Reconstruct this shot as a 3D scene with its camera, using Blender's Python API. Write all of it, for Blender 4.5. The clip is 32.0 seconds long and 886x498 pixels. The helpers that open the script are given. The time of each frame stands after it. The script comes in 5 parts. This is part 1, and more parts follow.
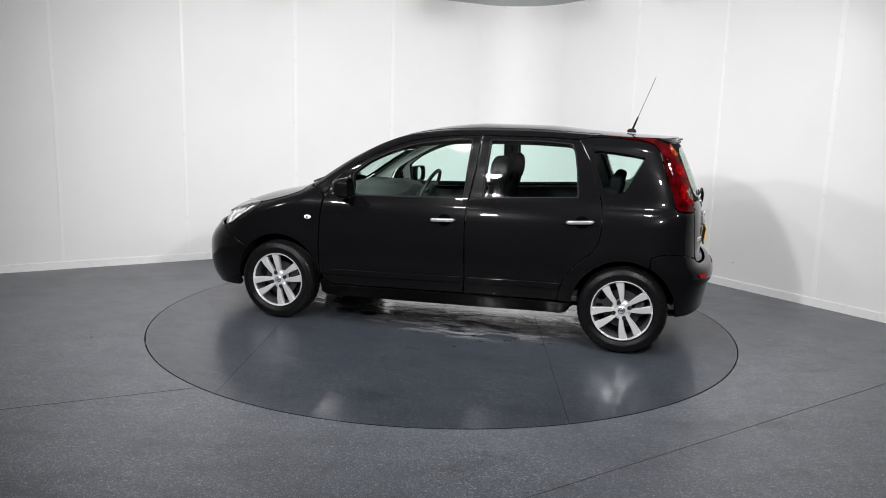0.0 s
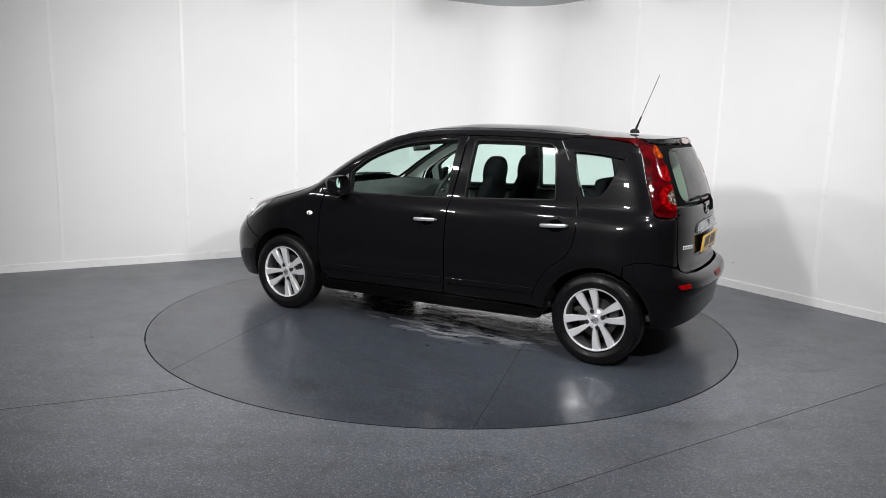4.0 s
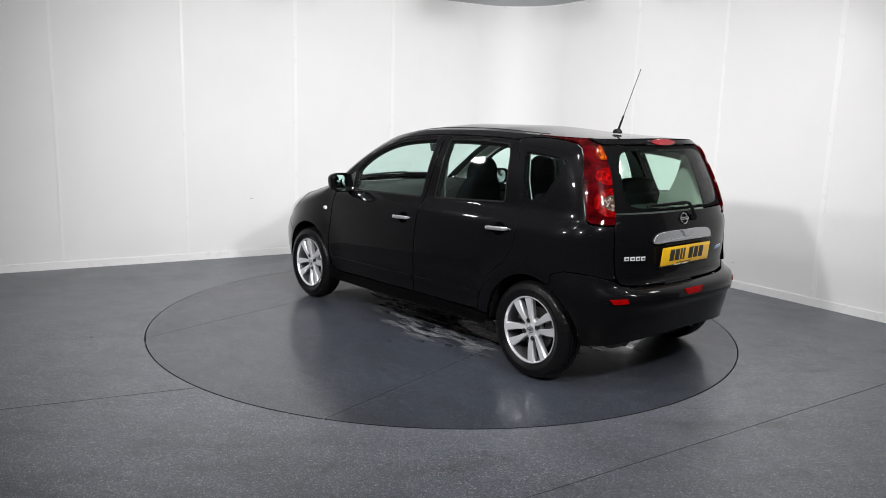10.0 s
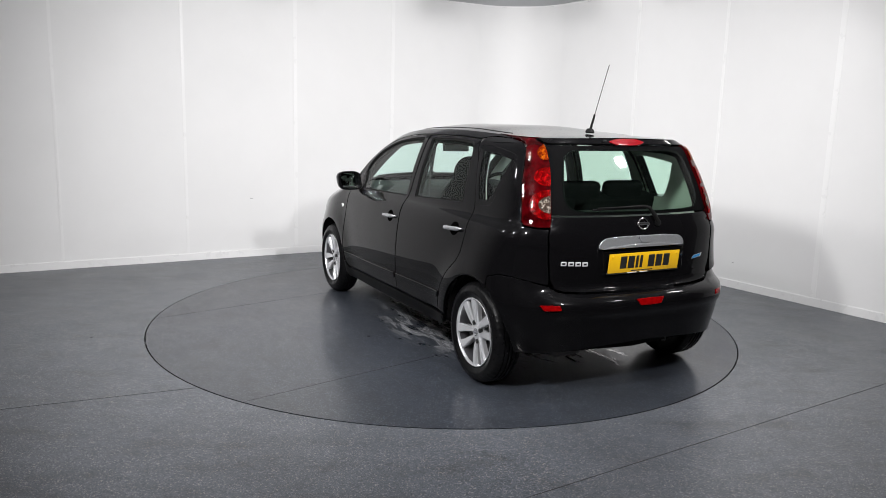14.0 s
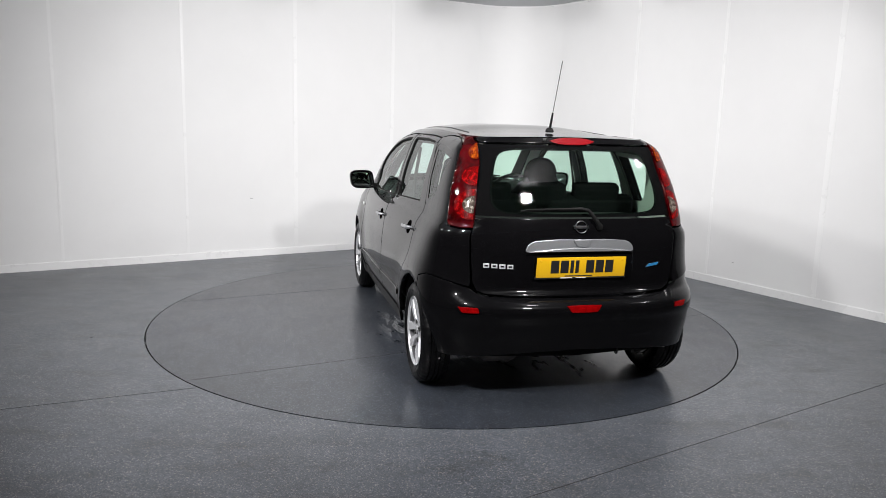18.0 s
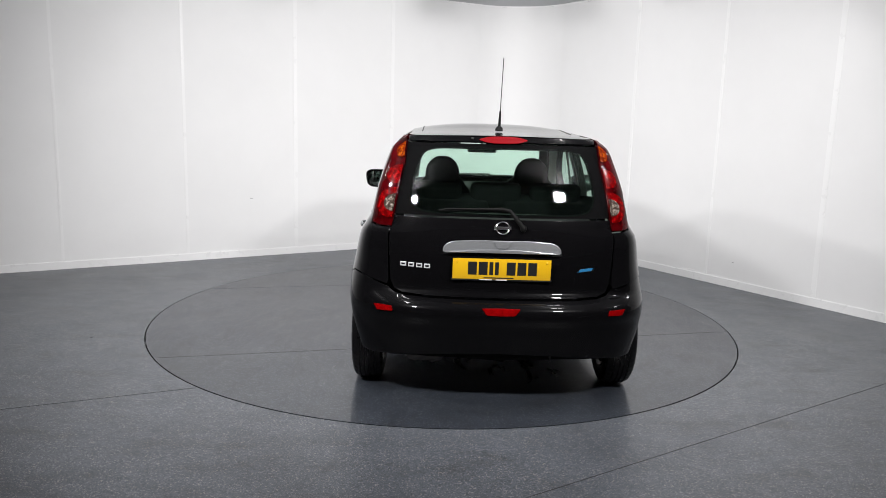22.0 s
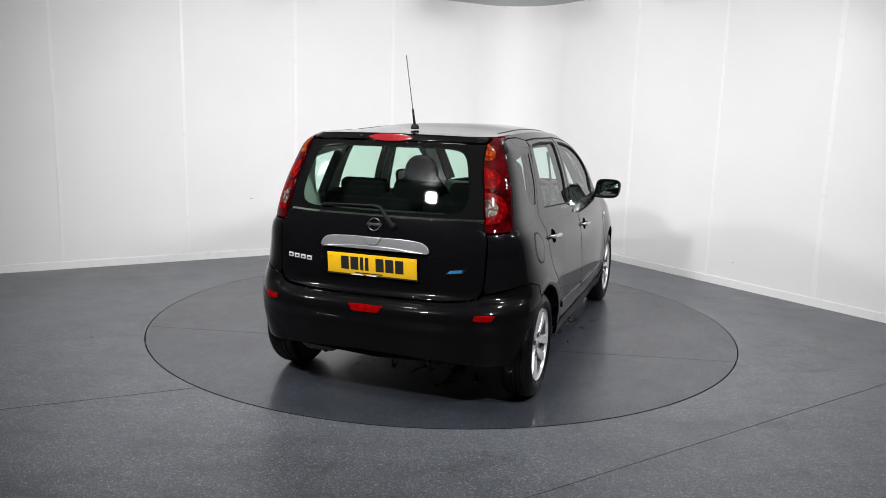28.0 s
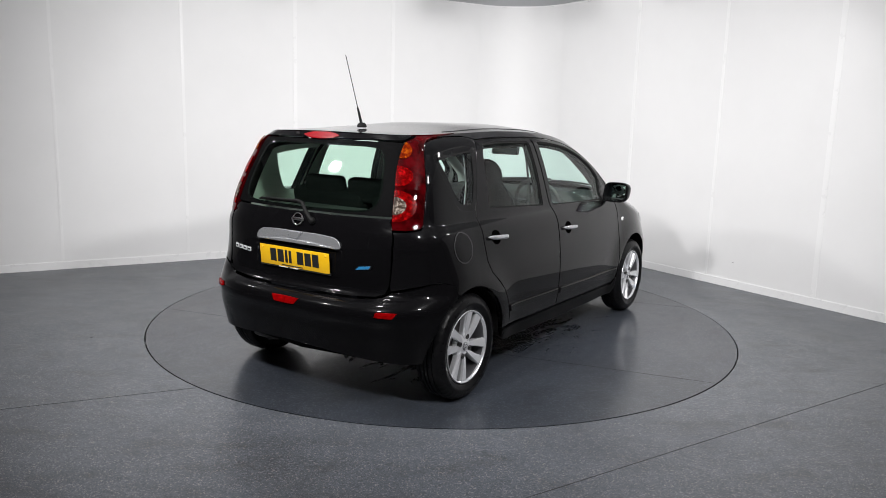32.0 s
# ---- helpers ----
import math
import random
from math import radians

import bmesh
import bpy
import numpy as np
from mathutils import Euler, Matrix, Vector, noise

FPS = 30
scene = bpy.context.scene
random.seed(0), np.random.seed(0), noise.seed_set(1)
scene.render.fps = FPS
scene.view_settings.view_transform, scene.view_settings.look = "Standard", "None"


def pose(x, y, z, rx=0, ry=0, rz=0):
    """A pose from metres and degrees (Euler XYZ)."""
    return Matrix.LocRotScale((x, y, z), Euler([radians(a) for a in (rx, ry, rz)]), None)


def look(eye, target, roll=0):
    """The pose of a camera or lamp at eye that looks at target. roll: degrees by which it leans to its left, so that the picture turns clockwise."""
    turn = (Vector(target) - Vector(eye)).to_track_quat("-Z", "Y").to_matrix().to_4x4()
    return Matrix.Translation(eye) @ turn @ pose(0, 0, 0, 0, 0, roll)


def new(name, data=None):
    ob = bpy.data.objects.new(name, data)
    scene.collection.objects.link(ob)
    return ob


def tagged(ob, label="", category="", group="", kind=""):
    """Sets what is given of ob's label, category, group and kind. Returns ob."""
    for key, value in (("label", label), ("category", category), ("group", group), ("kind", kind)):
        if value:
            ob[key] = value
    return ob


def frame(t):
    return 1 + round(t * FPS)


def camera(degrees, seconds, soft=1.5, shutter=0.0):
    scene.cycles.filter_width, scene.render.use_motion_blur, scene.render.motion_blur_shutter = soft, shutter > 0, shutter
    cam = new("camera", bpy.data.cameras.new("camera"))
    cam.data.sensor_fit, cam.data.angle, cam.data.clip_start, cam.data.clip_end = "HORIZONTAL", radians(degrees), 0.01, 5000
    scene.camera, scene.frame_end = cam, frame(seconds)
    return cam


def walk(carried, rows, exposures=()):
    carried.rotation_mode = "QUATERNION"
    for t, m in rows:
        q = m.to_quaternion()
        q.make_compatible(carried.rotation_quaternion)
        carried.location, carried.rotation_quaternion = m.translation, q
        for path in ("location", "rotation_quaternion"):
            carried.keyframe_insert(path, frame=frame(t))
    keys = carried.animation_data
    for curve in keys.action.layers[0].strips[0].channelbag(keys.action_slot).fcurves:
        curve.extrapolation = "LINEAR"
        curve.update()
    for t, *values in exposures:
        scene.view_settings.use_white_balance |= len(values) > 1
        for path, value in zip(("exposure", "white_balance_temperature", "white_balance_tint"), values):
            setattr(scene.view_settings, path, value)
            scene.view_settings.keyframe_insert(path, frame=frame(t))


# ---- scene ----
# ---- camera: stands still ----
cam = camera(61.19, 32.0, soft=0.75)
EYE = look((0.0, -5.856, 1.568), (-0.0073, 0.0558, 0.5424), roll=1.558)
walk(cam, [(0.0, EYE), (32.0, EYE)], exposures=[(0.0, 0.0, 6500, 10), (32.0, 0.0, 6500, 10)])

# ---- world and lights ----
world = bpy.data.worlds.new("world")
world.use_nodes = True
world.node_tree.nodes["Background"].inputs[0].default_value = (0.6, 0.7, 0.8, 1)
world.node_tree.nodes["Background"].inputs[1].default_value = 0.02
scene.world = world


def lamp(eye, target, size, watts, colour=(1.0, 0.985, 0.985), spread=180.0, height=None):
    """A rectangular flood lamp under the ceiling."""
    data = bpy.data.lights.new("flood_light_beam", "AREA")
    data.shape, data.size, data.size_y = "RECTANGLE", size, height or size
    data.energy, data.color, data.spread = watts, colour, radians(spread)
    ob = new("flood_light_beam", data)
    ob.matrix_world = look(eye, target)
    return ob


# ten square floods in a ring under the ceiling, turned to the turntable and the corner behind it
FLOODS = [
    ((-1.45, -4.0, 2.78), (0.5, 2.6, 0.1), 69, 0.22), ((1.55, -4.0, 2.78), (0.3, 2.6, 0.1), 59, 0.22),
    ((-2.9, -2.2, 2.78), (0.6, 1.4, 0.3), 34, 0.2), ((3.0, -1.95, 2.78), (0.0, 1.4, 0.3), 14, 0.2),
    ((-3.4, -0.2, 2.82), (0.3, 1.4, 0.1), 9, 0.2), ((3.3, -0.2, 2.82), (0.2, 1.4, 0.1), 6, 0.2),
    # unseen fill: four floods added to soften shadows and brighten the corner
    ((-0.95, -2.0, 2.90), (0.2, 1.6, 0.3), 20, 0.16), ((1.15, -2.0, 2.90), (0.3, 1.6, 0.3), 30, 0.16),
    ((-0.6, 0.7, 2.90), (0.9, 3.9, 1.1), 2.2, 0.16), ((1.35, 0.7, 2.90), (0.9, 3.9, 1.1), 3.6, 0.16),
]
for place, aim, watts, size in FLOODS:
    lamp(place, aim, size, watts, spread=126)


# ---- materials ----
def material(name, colour=(0.5, 0.5, 0.5), rough=0.5, metal=0.0, **more):
    m = bpy.data.materials.new(name)
    m.use_nodes = True
    b = m.node_tree.nodes["Principled BSDF"]
    b.inputs["Base Color"].default_value = (*colour, 1)
    b.inputs["Roughness"].default_value = rough
    b.inputs["Metallic"].default_value = metal
    for key, value in more.items():
        b.inputs[key.replace("_", " ")].default_value = value
    return m


def node(m, kind, **values):
    n = m.node_tree.nodes.new(kind)
    for key, value in values.items():
        n.inputs[key.replace("_", " ")].default_value = value
    return n


def link(m, a, out, b, into):
    m.node_tree.links.new(a.outputs[out], b.inputs[into])


def bsdf(m):
    return m.node_tree.nodes["Principled BSDF"]


def noise_of(m, scale, detail=4.0, rough=0.6, space="Object", stretch=None):
    """A noise texture in metres of object space."""
    co, n = node(m, "ShaderNodeTexCoord"), node(m, "ShaderNodeTexNoise", Scale=scale, Detail=detail, Roughness=rough)
    if stretch:
        mp = node(m, "ShaderNodeMapping", Scale=stretch)
        link(m, co, space, mp, "Vector")
        link(m, mp, "Vector", n, "Vector")
    else:
        link(m, co, space, n, "Vector")
    return n


def ramp(m, source, out, stops):
    r = node(m, "ShaderNodeValToRGB")
    els = r.color_ramp.elements
    while len(els) < len(stops):
        els.new(0.5)
    for e, (p, c) in zip(els, stops):
        e.position = p
        e.color = (*c, 1) if len(c) == 3 else c
    link(m, source, out, r, "Fac")
    return r


def bumped(m, source, out, strength, distance):
    b = node(m, "ShaderNodeBump", Strength=strength, Distance=distance)
    link(m, source, out, b, "Height")
    link(m, b, "Normal", bsdf(m), "Normal")
    return b


def grey(v):
    return (v, v, v)


def rough_by(m, scale, low, high, stretch=None, detail=5.0):
    n = noise_of(m, scale, detail, stretch=stretch)
    link(m, ramp(m, n, "Fac", [(0.35, grey(low)), (0.68, grey(high))]), "Color", bsdf(m), "Roughness")
    return n


def plastic(name, v, rough, grain=900, depth=0.0004, tint=(1, 1, 1)):
    m = material(name, tuple(v * c for c in tint), rough)
    n = noise_of(m, grain, 2)
    bumped(m, n, "Fac", 0.12, depth)
    return m


def glass(name, tint, low=0.05):
    """A thin tinted pane: mirror gloss by angle, the rest let through."""
    m = bpy.data.materials.new(name)
    m.use_nodes = True
    t = m.node_tree
    t.nodes.remove(t.nodes["Principled BSDF"])
    clear, shine, mix = node(m, "ShaderNodeBsdfTransparent"), node(m, "ShaderNodeBsdfGlossy", Roughness=0.0), node(m, "ShaderNodeMixShader")
    angle, power, scale = node(m, "ShaderNodeLayerWeight", Blend=0.5), node(m, "ShaderNodeMath"), node(m, "ShaderNodeMath")
    power.operation, scale.operation = "POWER", "MULTIPLY_ADD"
    power.inputs[1].default_value = 5.0
    scale.inputs[1].default_value, scale.inputs[2].default_value = 0.9, low
    clear.inputs["Color"].default_value = (*tint, 1)
    t.links.new(angle.outputs["Facing"], power.inputs[0])
    t.links.new(power.outputs[0], scale.inputs[0])
    t.links.new(scale.outputs[0], mix.inputs[0])
    t.links.new(clear.outputs[0], mix.inputs[1])
    t.links.new(shine.outputs[0], mix.inputs[2])
    t.links.new(mix.outputs[0], t.nodes["Material Output"].inputs[0])
    return m


PAINT = material("black_paint", (0.0028, 0.0027, 0.0031), 0.26, Coat_Weight=0.85, Coat_Roughness=0.022, Coat_IOR=1.23, Specular_IOR_Level=0.02)
PAINT_BUMP = noise_of(PAINT, 7.0, 2)
bumped(PAINT, PAINT_BUMP, "Fac", 0.02, 0.003)
BLACK = plastic("black_plastic", 0.012, 0.45)
GLOSSBLACK = material("gloss_black", (0.006, 0.006, 0.007), 0.08)
RUBBER = material("tyre_rubber", (0.0035, 0.0035, 0.004), 0.4, Specular_IOR_Level=0.12)
rough_by(RUBBER, 30, 0.26, 0.5)
ALLOY = material("silver_alloy", (0.70, 0.71, 0.73), 0.26, 0.6)
SATIN = material("satin_silver", (0.42, 0.43, 0.445), 0.27, 0.75)
CHROME = material("chrome", (0.8, 0.8, 0.82), 0.08, 1.0)
STEEL = material("brake_steel", (0.045, 0.042, 0.042), 0.5, 0.7)
rough_by(STEEL, 60, 0.35, 0.65)
LENS = material("red_lens", (0.16, 0.004, 0.006), 0.3, Coat_Weight=0.6, Coat_Roughness=0.015, Coat_IOR=1.36, Specular_IOR_Level=0.0)
LENS_N = noise_of(LENS, 14, 2)
link(LENS, ramp(LENS, LENS_N, "Fac", [(0.35, (0.013, 0.0002, 0.0004)), (0.65, (0.048, 0.0006, 0.0015))]), "Color", bsdf(LENS), "Base Color")
PRISM = node(LENS, "ShaderNodeTexVoronoi", Scale=55)
link(LENS, node(LENS, "ShaderNodeTexCoord"), "Object", PRISM, "Vector")
FACETS = node(LENS, "ShaderNodeBump", Strength=0.22, Distance=0.003)
link(LENS, PRISM, "Distance", FACETS, "Height")
link(LENS, FACETS, "Normal", bsdf(LENS), "Coat Normal")


def faceted(name, dark, light, cell, rough=0.22):
    """A moulded lamp bowl behind a smooth cover; its small facets' shading is in the colour."""
    m = material(name, light, rough, Coat_Weight=0.12, Coat_Roughness=0.03, Specular_IOR_Level=0.02)
    co, v = node(m, "ShaderNodeTexCoord"), node(m, "ShaderNodeTexVoronoi", Scale=cell)
    link(m, co, "Object", v, "Vector")
    # bright patches and darker facet edges painted in, as light caught in the bowl
    cloud = noise_of(m, 42, 4, 0.7)
    glow = ramp(m, cloud, "Fac", [(0.3, tuple(0.6 * c for c in dark)), (0.5, dark), (0.72, light)])
    cell_tone = ramp(m, v, "Distance", [(0.1, grey(1.0)), (0.6, grey(0.45))])
    both = node(m, "ShaderNodeMix")
    both.data_type, both.blend_type = "RGBA", "MULTIPLY"
    both.inputs["Factor"].default_value = 1.0
    m.node_tree.links.new(glow.outputs["Color"], both.inputs[6])
    m.node_tree.links.new(cell_tone.outputs["Color"], both.inputs[7])
    m.node_tree.links.new(both.outputs[2], bsdf(m).inputs["Base Color"])
    bumped(m, v, "Distance", 0.12, 0.003)
    return m


REDBOWL = faceted("red_bowl", (0.14, 0.0005, 0.001), (0.55, 0.004, 0.006), 160)
AMBER = faceted("amber_bowl", (0.16, 0.012, 0.001), (0.6, 0.14, 0.006), 220)
CLEARBOWL = faceted("clear_bowl", (0.06, 0.04, 0.03), (0.6, 0.52, 0.45), 200)
REFLEX = faceted("red_reflector", (0.30, 0.001, 0.002), (0.42, 0.003, 0.004), 420)
BRAKE = material("brake_lens", (0.15, 0.0015, 0.004), 0.12, Coat_Weight=1.0)
HEADGLASS = material("headlamp_shell", (0.8, 0.82, 0.83), 0.25, 0.1)
HEAD_N = noise_of(HEADGLASS, 26, 2)
link(HEADGLASS, ramp(HEADGLASS, HEAD_N, "Fac", [(0.4, grey(0.55)), (0.6, grey(0.9))]), "Color", bsdf(HEADGLASS), "Base Color")
COVER = glass("lamp_cover", (0.97, 0.98, 0.98), 0.07)
CLEARLENS = material("clear_lens", (0.8, 0.8, 0.78), 0.1, Coat_Weight=1.0)
YELLOW = material("plate_yellow", (0.66, 0.38, 0.008), 0.3, Coat_Weight=0.4)
PLATEBLACK = material("plate_black", (0.012, 0.012, 0.012), 0.4)
WHITEMARK = material("white_mark", (0.75, 0.75, 0.75), 0.4)
BLUEMARK = material("blue_badge", (0.03, 0.2, 0.42), 0.25, 0.3, Coat_Weight=0.6)
GLASS = glass("window_glass", (0.87, 1.0, 0.955), 0.03)
REARGLASS = glass("rear_glass", (0.74, 0.93, 0.81), 0.036)
MIRROR = material("mirror_glass", (0.75, 0.85, 0.82), 0.0, 1.0)
CLOTH = material("seat_cloth", (0.006, 0.006, 0.0065), 0.95, Specular_IOR_Level=0.0)
bumped(CLOTH, noise_of(CLOTH, 260, 3), "Fac", 0.3, 0.0006)
TRIMGREY = plastic("trim_grey", 0.62, 0.75, 500, 0.0006, (1.0, 1.0, 0.96))
TRIMDARK = plastic("trim_dark", 0.036, 0.6, 500, 0.0006)
TRIMMID = plastic("trim_mid", 0.13, 0.7, 500, 0.0006, (1.0, 1.0, 0.97))
UNDER = material("underbody", (0.005, 0.005, 0.005), 0.9, Specular_IOR_Level=0.1)
bumped(UNDER, noise_of(UNDER, 60, 2), "Fac", 0.12, 0.003)

WALL = material("wall_white", (0.80, 0.80, 0.80), 0.5)
n = noise_of(WALL, 0.9, 6)
link(WALL, ramp(WALL, n, "Fac", [(0.3, grey(0.775)), (0.7, grey(0.815))]), "Color", bsdf(WALL), "Base Color")
bumped(WALL, noise_of(WALL, 60, 3), "Fac", 0.08, 0.002)
TRIM = material("trim_white", (0.84, 0.84, 0.84), 0.3)
rough_by(TRIM, 12, 0.25, 0.45)


def vinyl(name, base, low, high, scuff, fleckle, grit_depth, tint=(1.0, 1.0, 1.0)):
    """Speckled safety vinyl: dark grey with pale, blue and brown flecks, worn to a sheen."""
    m = material(name, grey(base), 0.35)
    co = node(m, "ShaderNodeTexCoord")
    fleck = node(m, "ShaderNodeTexVoronoi", Scale=210)
    link(m, co, "Object", fleck, "Vector")
    pick = node(m, "ShaderNodeSeparateColor")
    link(m, fleck, "Color", pick, "Color")
    f = fleckle
    tone = ramp(m, pick, "Red", [(0.0, (0.39 * base, 0.46 * base, 0.57 * base)), (0.4, (0.79 * base, 0.9 * base, 1.07 * base)), (0.84, (1.05 * base, 1.16 * base, 1.36 * base)), (0.92, ((1 + f) * base, (1 + 1.15 * f) * base, (1 + 1.6 * f) * base)), (1.0, ((1 + 2.6 * f) * base, (1 + 2.3 * f) * base, (1 + 2 * f) * base))])
    patch = noise_of(m, 0.8, 7, 0.65)
    shade = ramp(m, patch, "Fac", [(0.3, tuple(0.72 * c for c in tint)), (0.5, tuple(0.98 * c for c in tint)), (0.72, tuple(1.16 * c for c in tint))])
    smudge = ramp(m, noise_of(m, 2.6, 9, 0.72, stretch=(1.0, 1.8, 1.0)), "Fac", [(0.36, (0.74, 0.72, 0.70)), (0.47, grey(0.96)), (0.62, grey(1.05))])
    stain = node(m, "ShaderNodeMix")
    stain.data_type, stain.blend_type = "RGBA", "MULTIPLY"
    stain.inputs["Factor"].default_value = 1.0
    m.node_tree.links.new(shade.outputs["Color"], stain.inputs[6])
    m.node_tree.links.new(smudge.outputs["Color"], stain.inputs[7])
    mul = node(m, "ShaderNodeMix")
    mul.data_type, mul.blend_type = "RGBA", "MULTIPLY"
    mul.inputs["Factor"].default_value = 1.0
    m.node_tree.links.new(tone.outputs["Color"], mul.inputs[6])
    m.node_tree.links.new(stain.outputs[2], mul.inputs[7])
    m.node_tree.links.new(mul.outputs[2], bsdf(m).inputs["Base Color"])
    wear = noise_of(m, 1.7, 8, 0.7)
    scratch = noise_of(m, 6.0, 8, 0.75, stretch=(1.0, 3.5, 1.0))
    mix = node(m, "ShaderNodeMix")
    mix.inputs["Factor"].default_value = scuff
    link(m, wear, "Fac", mix, 2)
    link(m, scratch, "Fac", mix, 3)
    link(m, ramp(m, mix, 0, [(0.32, grey(low)), (0.68, grey(high))]), "Color", bsdf(m), "Roughness")
    grit = noise_of(m, 300, 2)
    bumped(m, grit, "Fac", 0.1, grit_depth)
    return m


FLOOR = vinyl("floor_vinyl", 0.112, 0.30, 0.46, 0.3, 0.75, 0.0009, (1.0, 0.98, 0.95))
DISC = vinyl("disc_vinyl", 0.036, 0.36, 0.5, 0.4, 1.3, 0.0002, (0.94, 1.0, 1.09))
bsdf(DISC).inputs["Coat IOR"].default_value = 3.8
# worn polish, and a film of water that has dripped from the car on the middle of the disc
polish = noise_of(DISC, 2.6, 9, 0.72, stretch=(1.0, 2.4, 1.0))
haze = ramp(DISC, polish, "Fac", [(0.38, grey(0.035)), (0.66, grey(0.10))])
spread = node(DISC, "ShaderNodeTexCoord")
squash = node(DISC, "ShaderNodeMapping", Location=(0.07, 0.36, 0.0), Scale=(0.8, 1.22, 0.0))
reach = node(DISC, "ShaderNodeVectorMath")
reach.operation = "LENGTH"
link(DISC, spread, "Object", squash, "Vector")
link(DISC, squash, "Vector", reach, 0)
smear = noise_of(DISC, 2.2, 9, 0.62, stretch=(1.0, 2.0, 1.0))
smear.inputs["Distortion"].default_value = 1.8
puddle = node(DISC, "ShaderNodeMath")
puddle.operation = "MULTIPLY_ADD"
puddle.inputs[1].default_value = 2.6
link(DISC, smear, "Fac", puddle, 0)
minus = node(DISC, "ShaderNodeMath")
minus.operation = "MULTIPLY"
minus.inputs[1].default_value = -0.97
link(DISC, reach, "Value", minus, 0)
link(DISC, minus, 0, puddle, 2)
wet = ramp(DISC, puddle, 0, [(0.50, grey(0.0)), (0.62, grey(1.0))])
streak = noise_of(DISC, 2.4, 9, 0.68, stretch=(1.0, 4.2, 1.0))
streak.inputs["Distortion"].default_value = 0.7
lines = ramp(DISC, streak, "Fac", [(0.505, grey(0.0)), (0.545, grey(0.9)), (0.59, grey(0.25)), (0.65, grey(1.0)), (0.74, grey(0.5))])
soap_glare = node(DISC, "ShaderNodeMath")
soap_glare.operation = "MULTIPLY"
link(DISC, lines, "Color", soap_glare, 0)
patch = node(DISC, "ShaderNodeMapping", Location=(0.3, -0.22, 0.0), Scale=(0.92, 1.95, 0.0))
link(DISC, spread, "Object", patch, "Vector")
away = node(DISC, "ShaderNodeVectorMath")
away.operation = "LENGTH"
link(DISC, patch, "Vector", away, 0)
near = ramp(DISC, away, "Value", [(0.62, grey(1.0)), (0.9, grey(0.0))])
bound = node(DISC, "ShaderNodeMath")
bound.operation = "MULTIPLY"
bound.inputs[0].default_value = 1.0
link(DISC, near, "Color", bound, 1)
link(DISC, bound, 0, soap_glare, 1)
blend = node(DISC, "ShaderNodeMix")
link(DISC, wet, "Color", blend, 0)
link(DISC, haze, "Color", blend, 2)
blend.inputs[3].default_value = 0.012
dull = node(DISC, "ShaderNodeMath")
dull.operation = "MULTIPLY_ADD"
dull.inputs[1].default_value = 0.3
link(DISC, soap_glare, 0, dull, 0)
link(DISC, blend, 0, dull, 2)
link(DISC, dull, 0, bsdf(DISC), "Coat Roughness")
link(DISC, ramp(DISC, wet, "Color", [(0.0, grey(0.22)), (1.0, grey(1.0))]), "Color", bsdf(DISC), "Coat Weight")
# thin pale streaks: dried suds, plus the wall's bright reflection put into the colour
suds_glare = node(DISC, "ShaderNodeMix")
suds_glare.data_type = "RGBA"
share = node(DISC, "ShaderNodeMath")
share.operation = "MULTIPLY"
share.inputs[1].default_value = 0.55
link(DISC, soap_glare, 0, share, 0)
DISC.node_tree.links.new(share.outputs[0], suds_glare.inputs["Factor"])
DISC.node_tree.links.new(bsdf(DISC).inputs["Base Color"].links[0].from_socket, suds_glare.inputs[6])
suds_glare.inputs[7].default_value = (0.55, 0.56, 0.58, 1)
DISC.node_tree.links.new(suds_glare.outputs[2], bsdf(DISC).inputs["Base Color"])
ripple = node(DISC, "ShaderNodeBump", Strength=0.25, Distance=0.004)
link(DISC, puddle, 0, ripple, "Height")
link(DISC, ripple, "Normal", bsdf(DISC), "Coat Normal")
LETTER = material("badge_silver", (0.62, 0.63, 0.65), 0.3, 0.35)
WIRE = material("heater_wire", (0.06, 0.04, 0.03), 0.6, Alpha=0.12)
SEALBLACK = material("seal_rubber", (0.005, 0.005, 0.005), 0.6, Specular_IOR_Level=0.12)
RIMDARK = material("rim_inner", (0.06, 0.06, 0.065), 0.4, 0.5)
FRIT = material("printed_border", (0.002, 0.002, 0.0022), 0.6, Specular_IOR_Level=0.02)
CUP_SHADE = material("handle_recess_shade", (0.0012, 0.0012, 0.0012), 0.8, Specular_IOR_Level=0.0)
SILL = material("sill_black", (0.0015, 0.0015, 0.0016), 0.3, Coat_Weight=0.2, Coat_Roughness=0.06, Coat_IOR=1.2, Specular_IOR_Level=0.02)
JOINT = material("floor_joint", (0.045, 0.046, 0.048), 0.7)
SEAM = material("seam_dark", (0.012, 0.012, 0.013), 0.7)
DARK = plastic("hall_grey", 0.42, 0.85, 8, 0.004)
CEIL = plastic("ceiling_white", 0.55, 0.8, 30, 0.002, (0.97, 0.99, 1.02))
HOUSING = plastic("lamp_housing", 0.05, 0.4, 200, 0.0004)


# ---- room ----
def mesh_of(name, bm, mat, smooth=False):
    me = bpy.data.meshes.new(name)
    bm.to_mesh(me)
    bm.free()
    if smooth:
        me.shade_smooth()
        me.set_sharp_from_angle(angle=radians(38))
    for one in mat if isinstance(mat, (list, tuple)) else [mat]:
        me.materials.append(one)
    return me


def part(name, bm, mat, parent, label="", smooth=True):
    """One mesh object under a thing or a part."""
    ob = new(name, mesh_of(name, bm, mat, smooth))
    ob.parent = parent
    return tagged(ob, label)


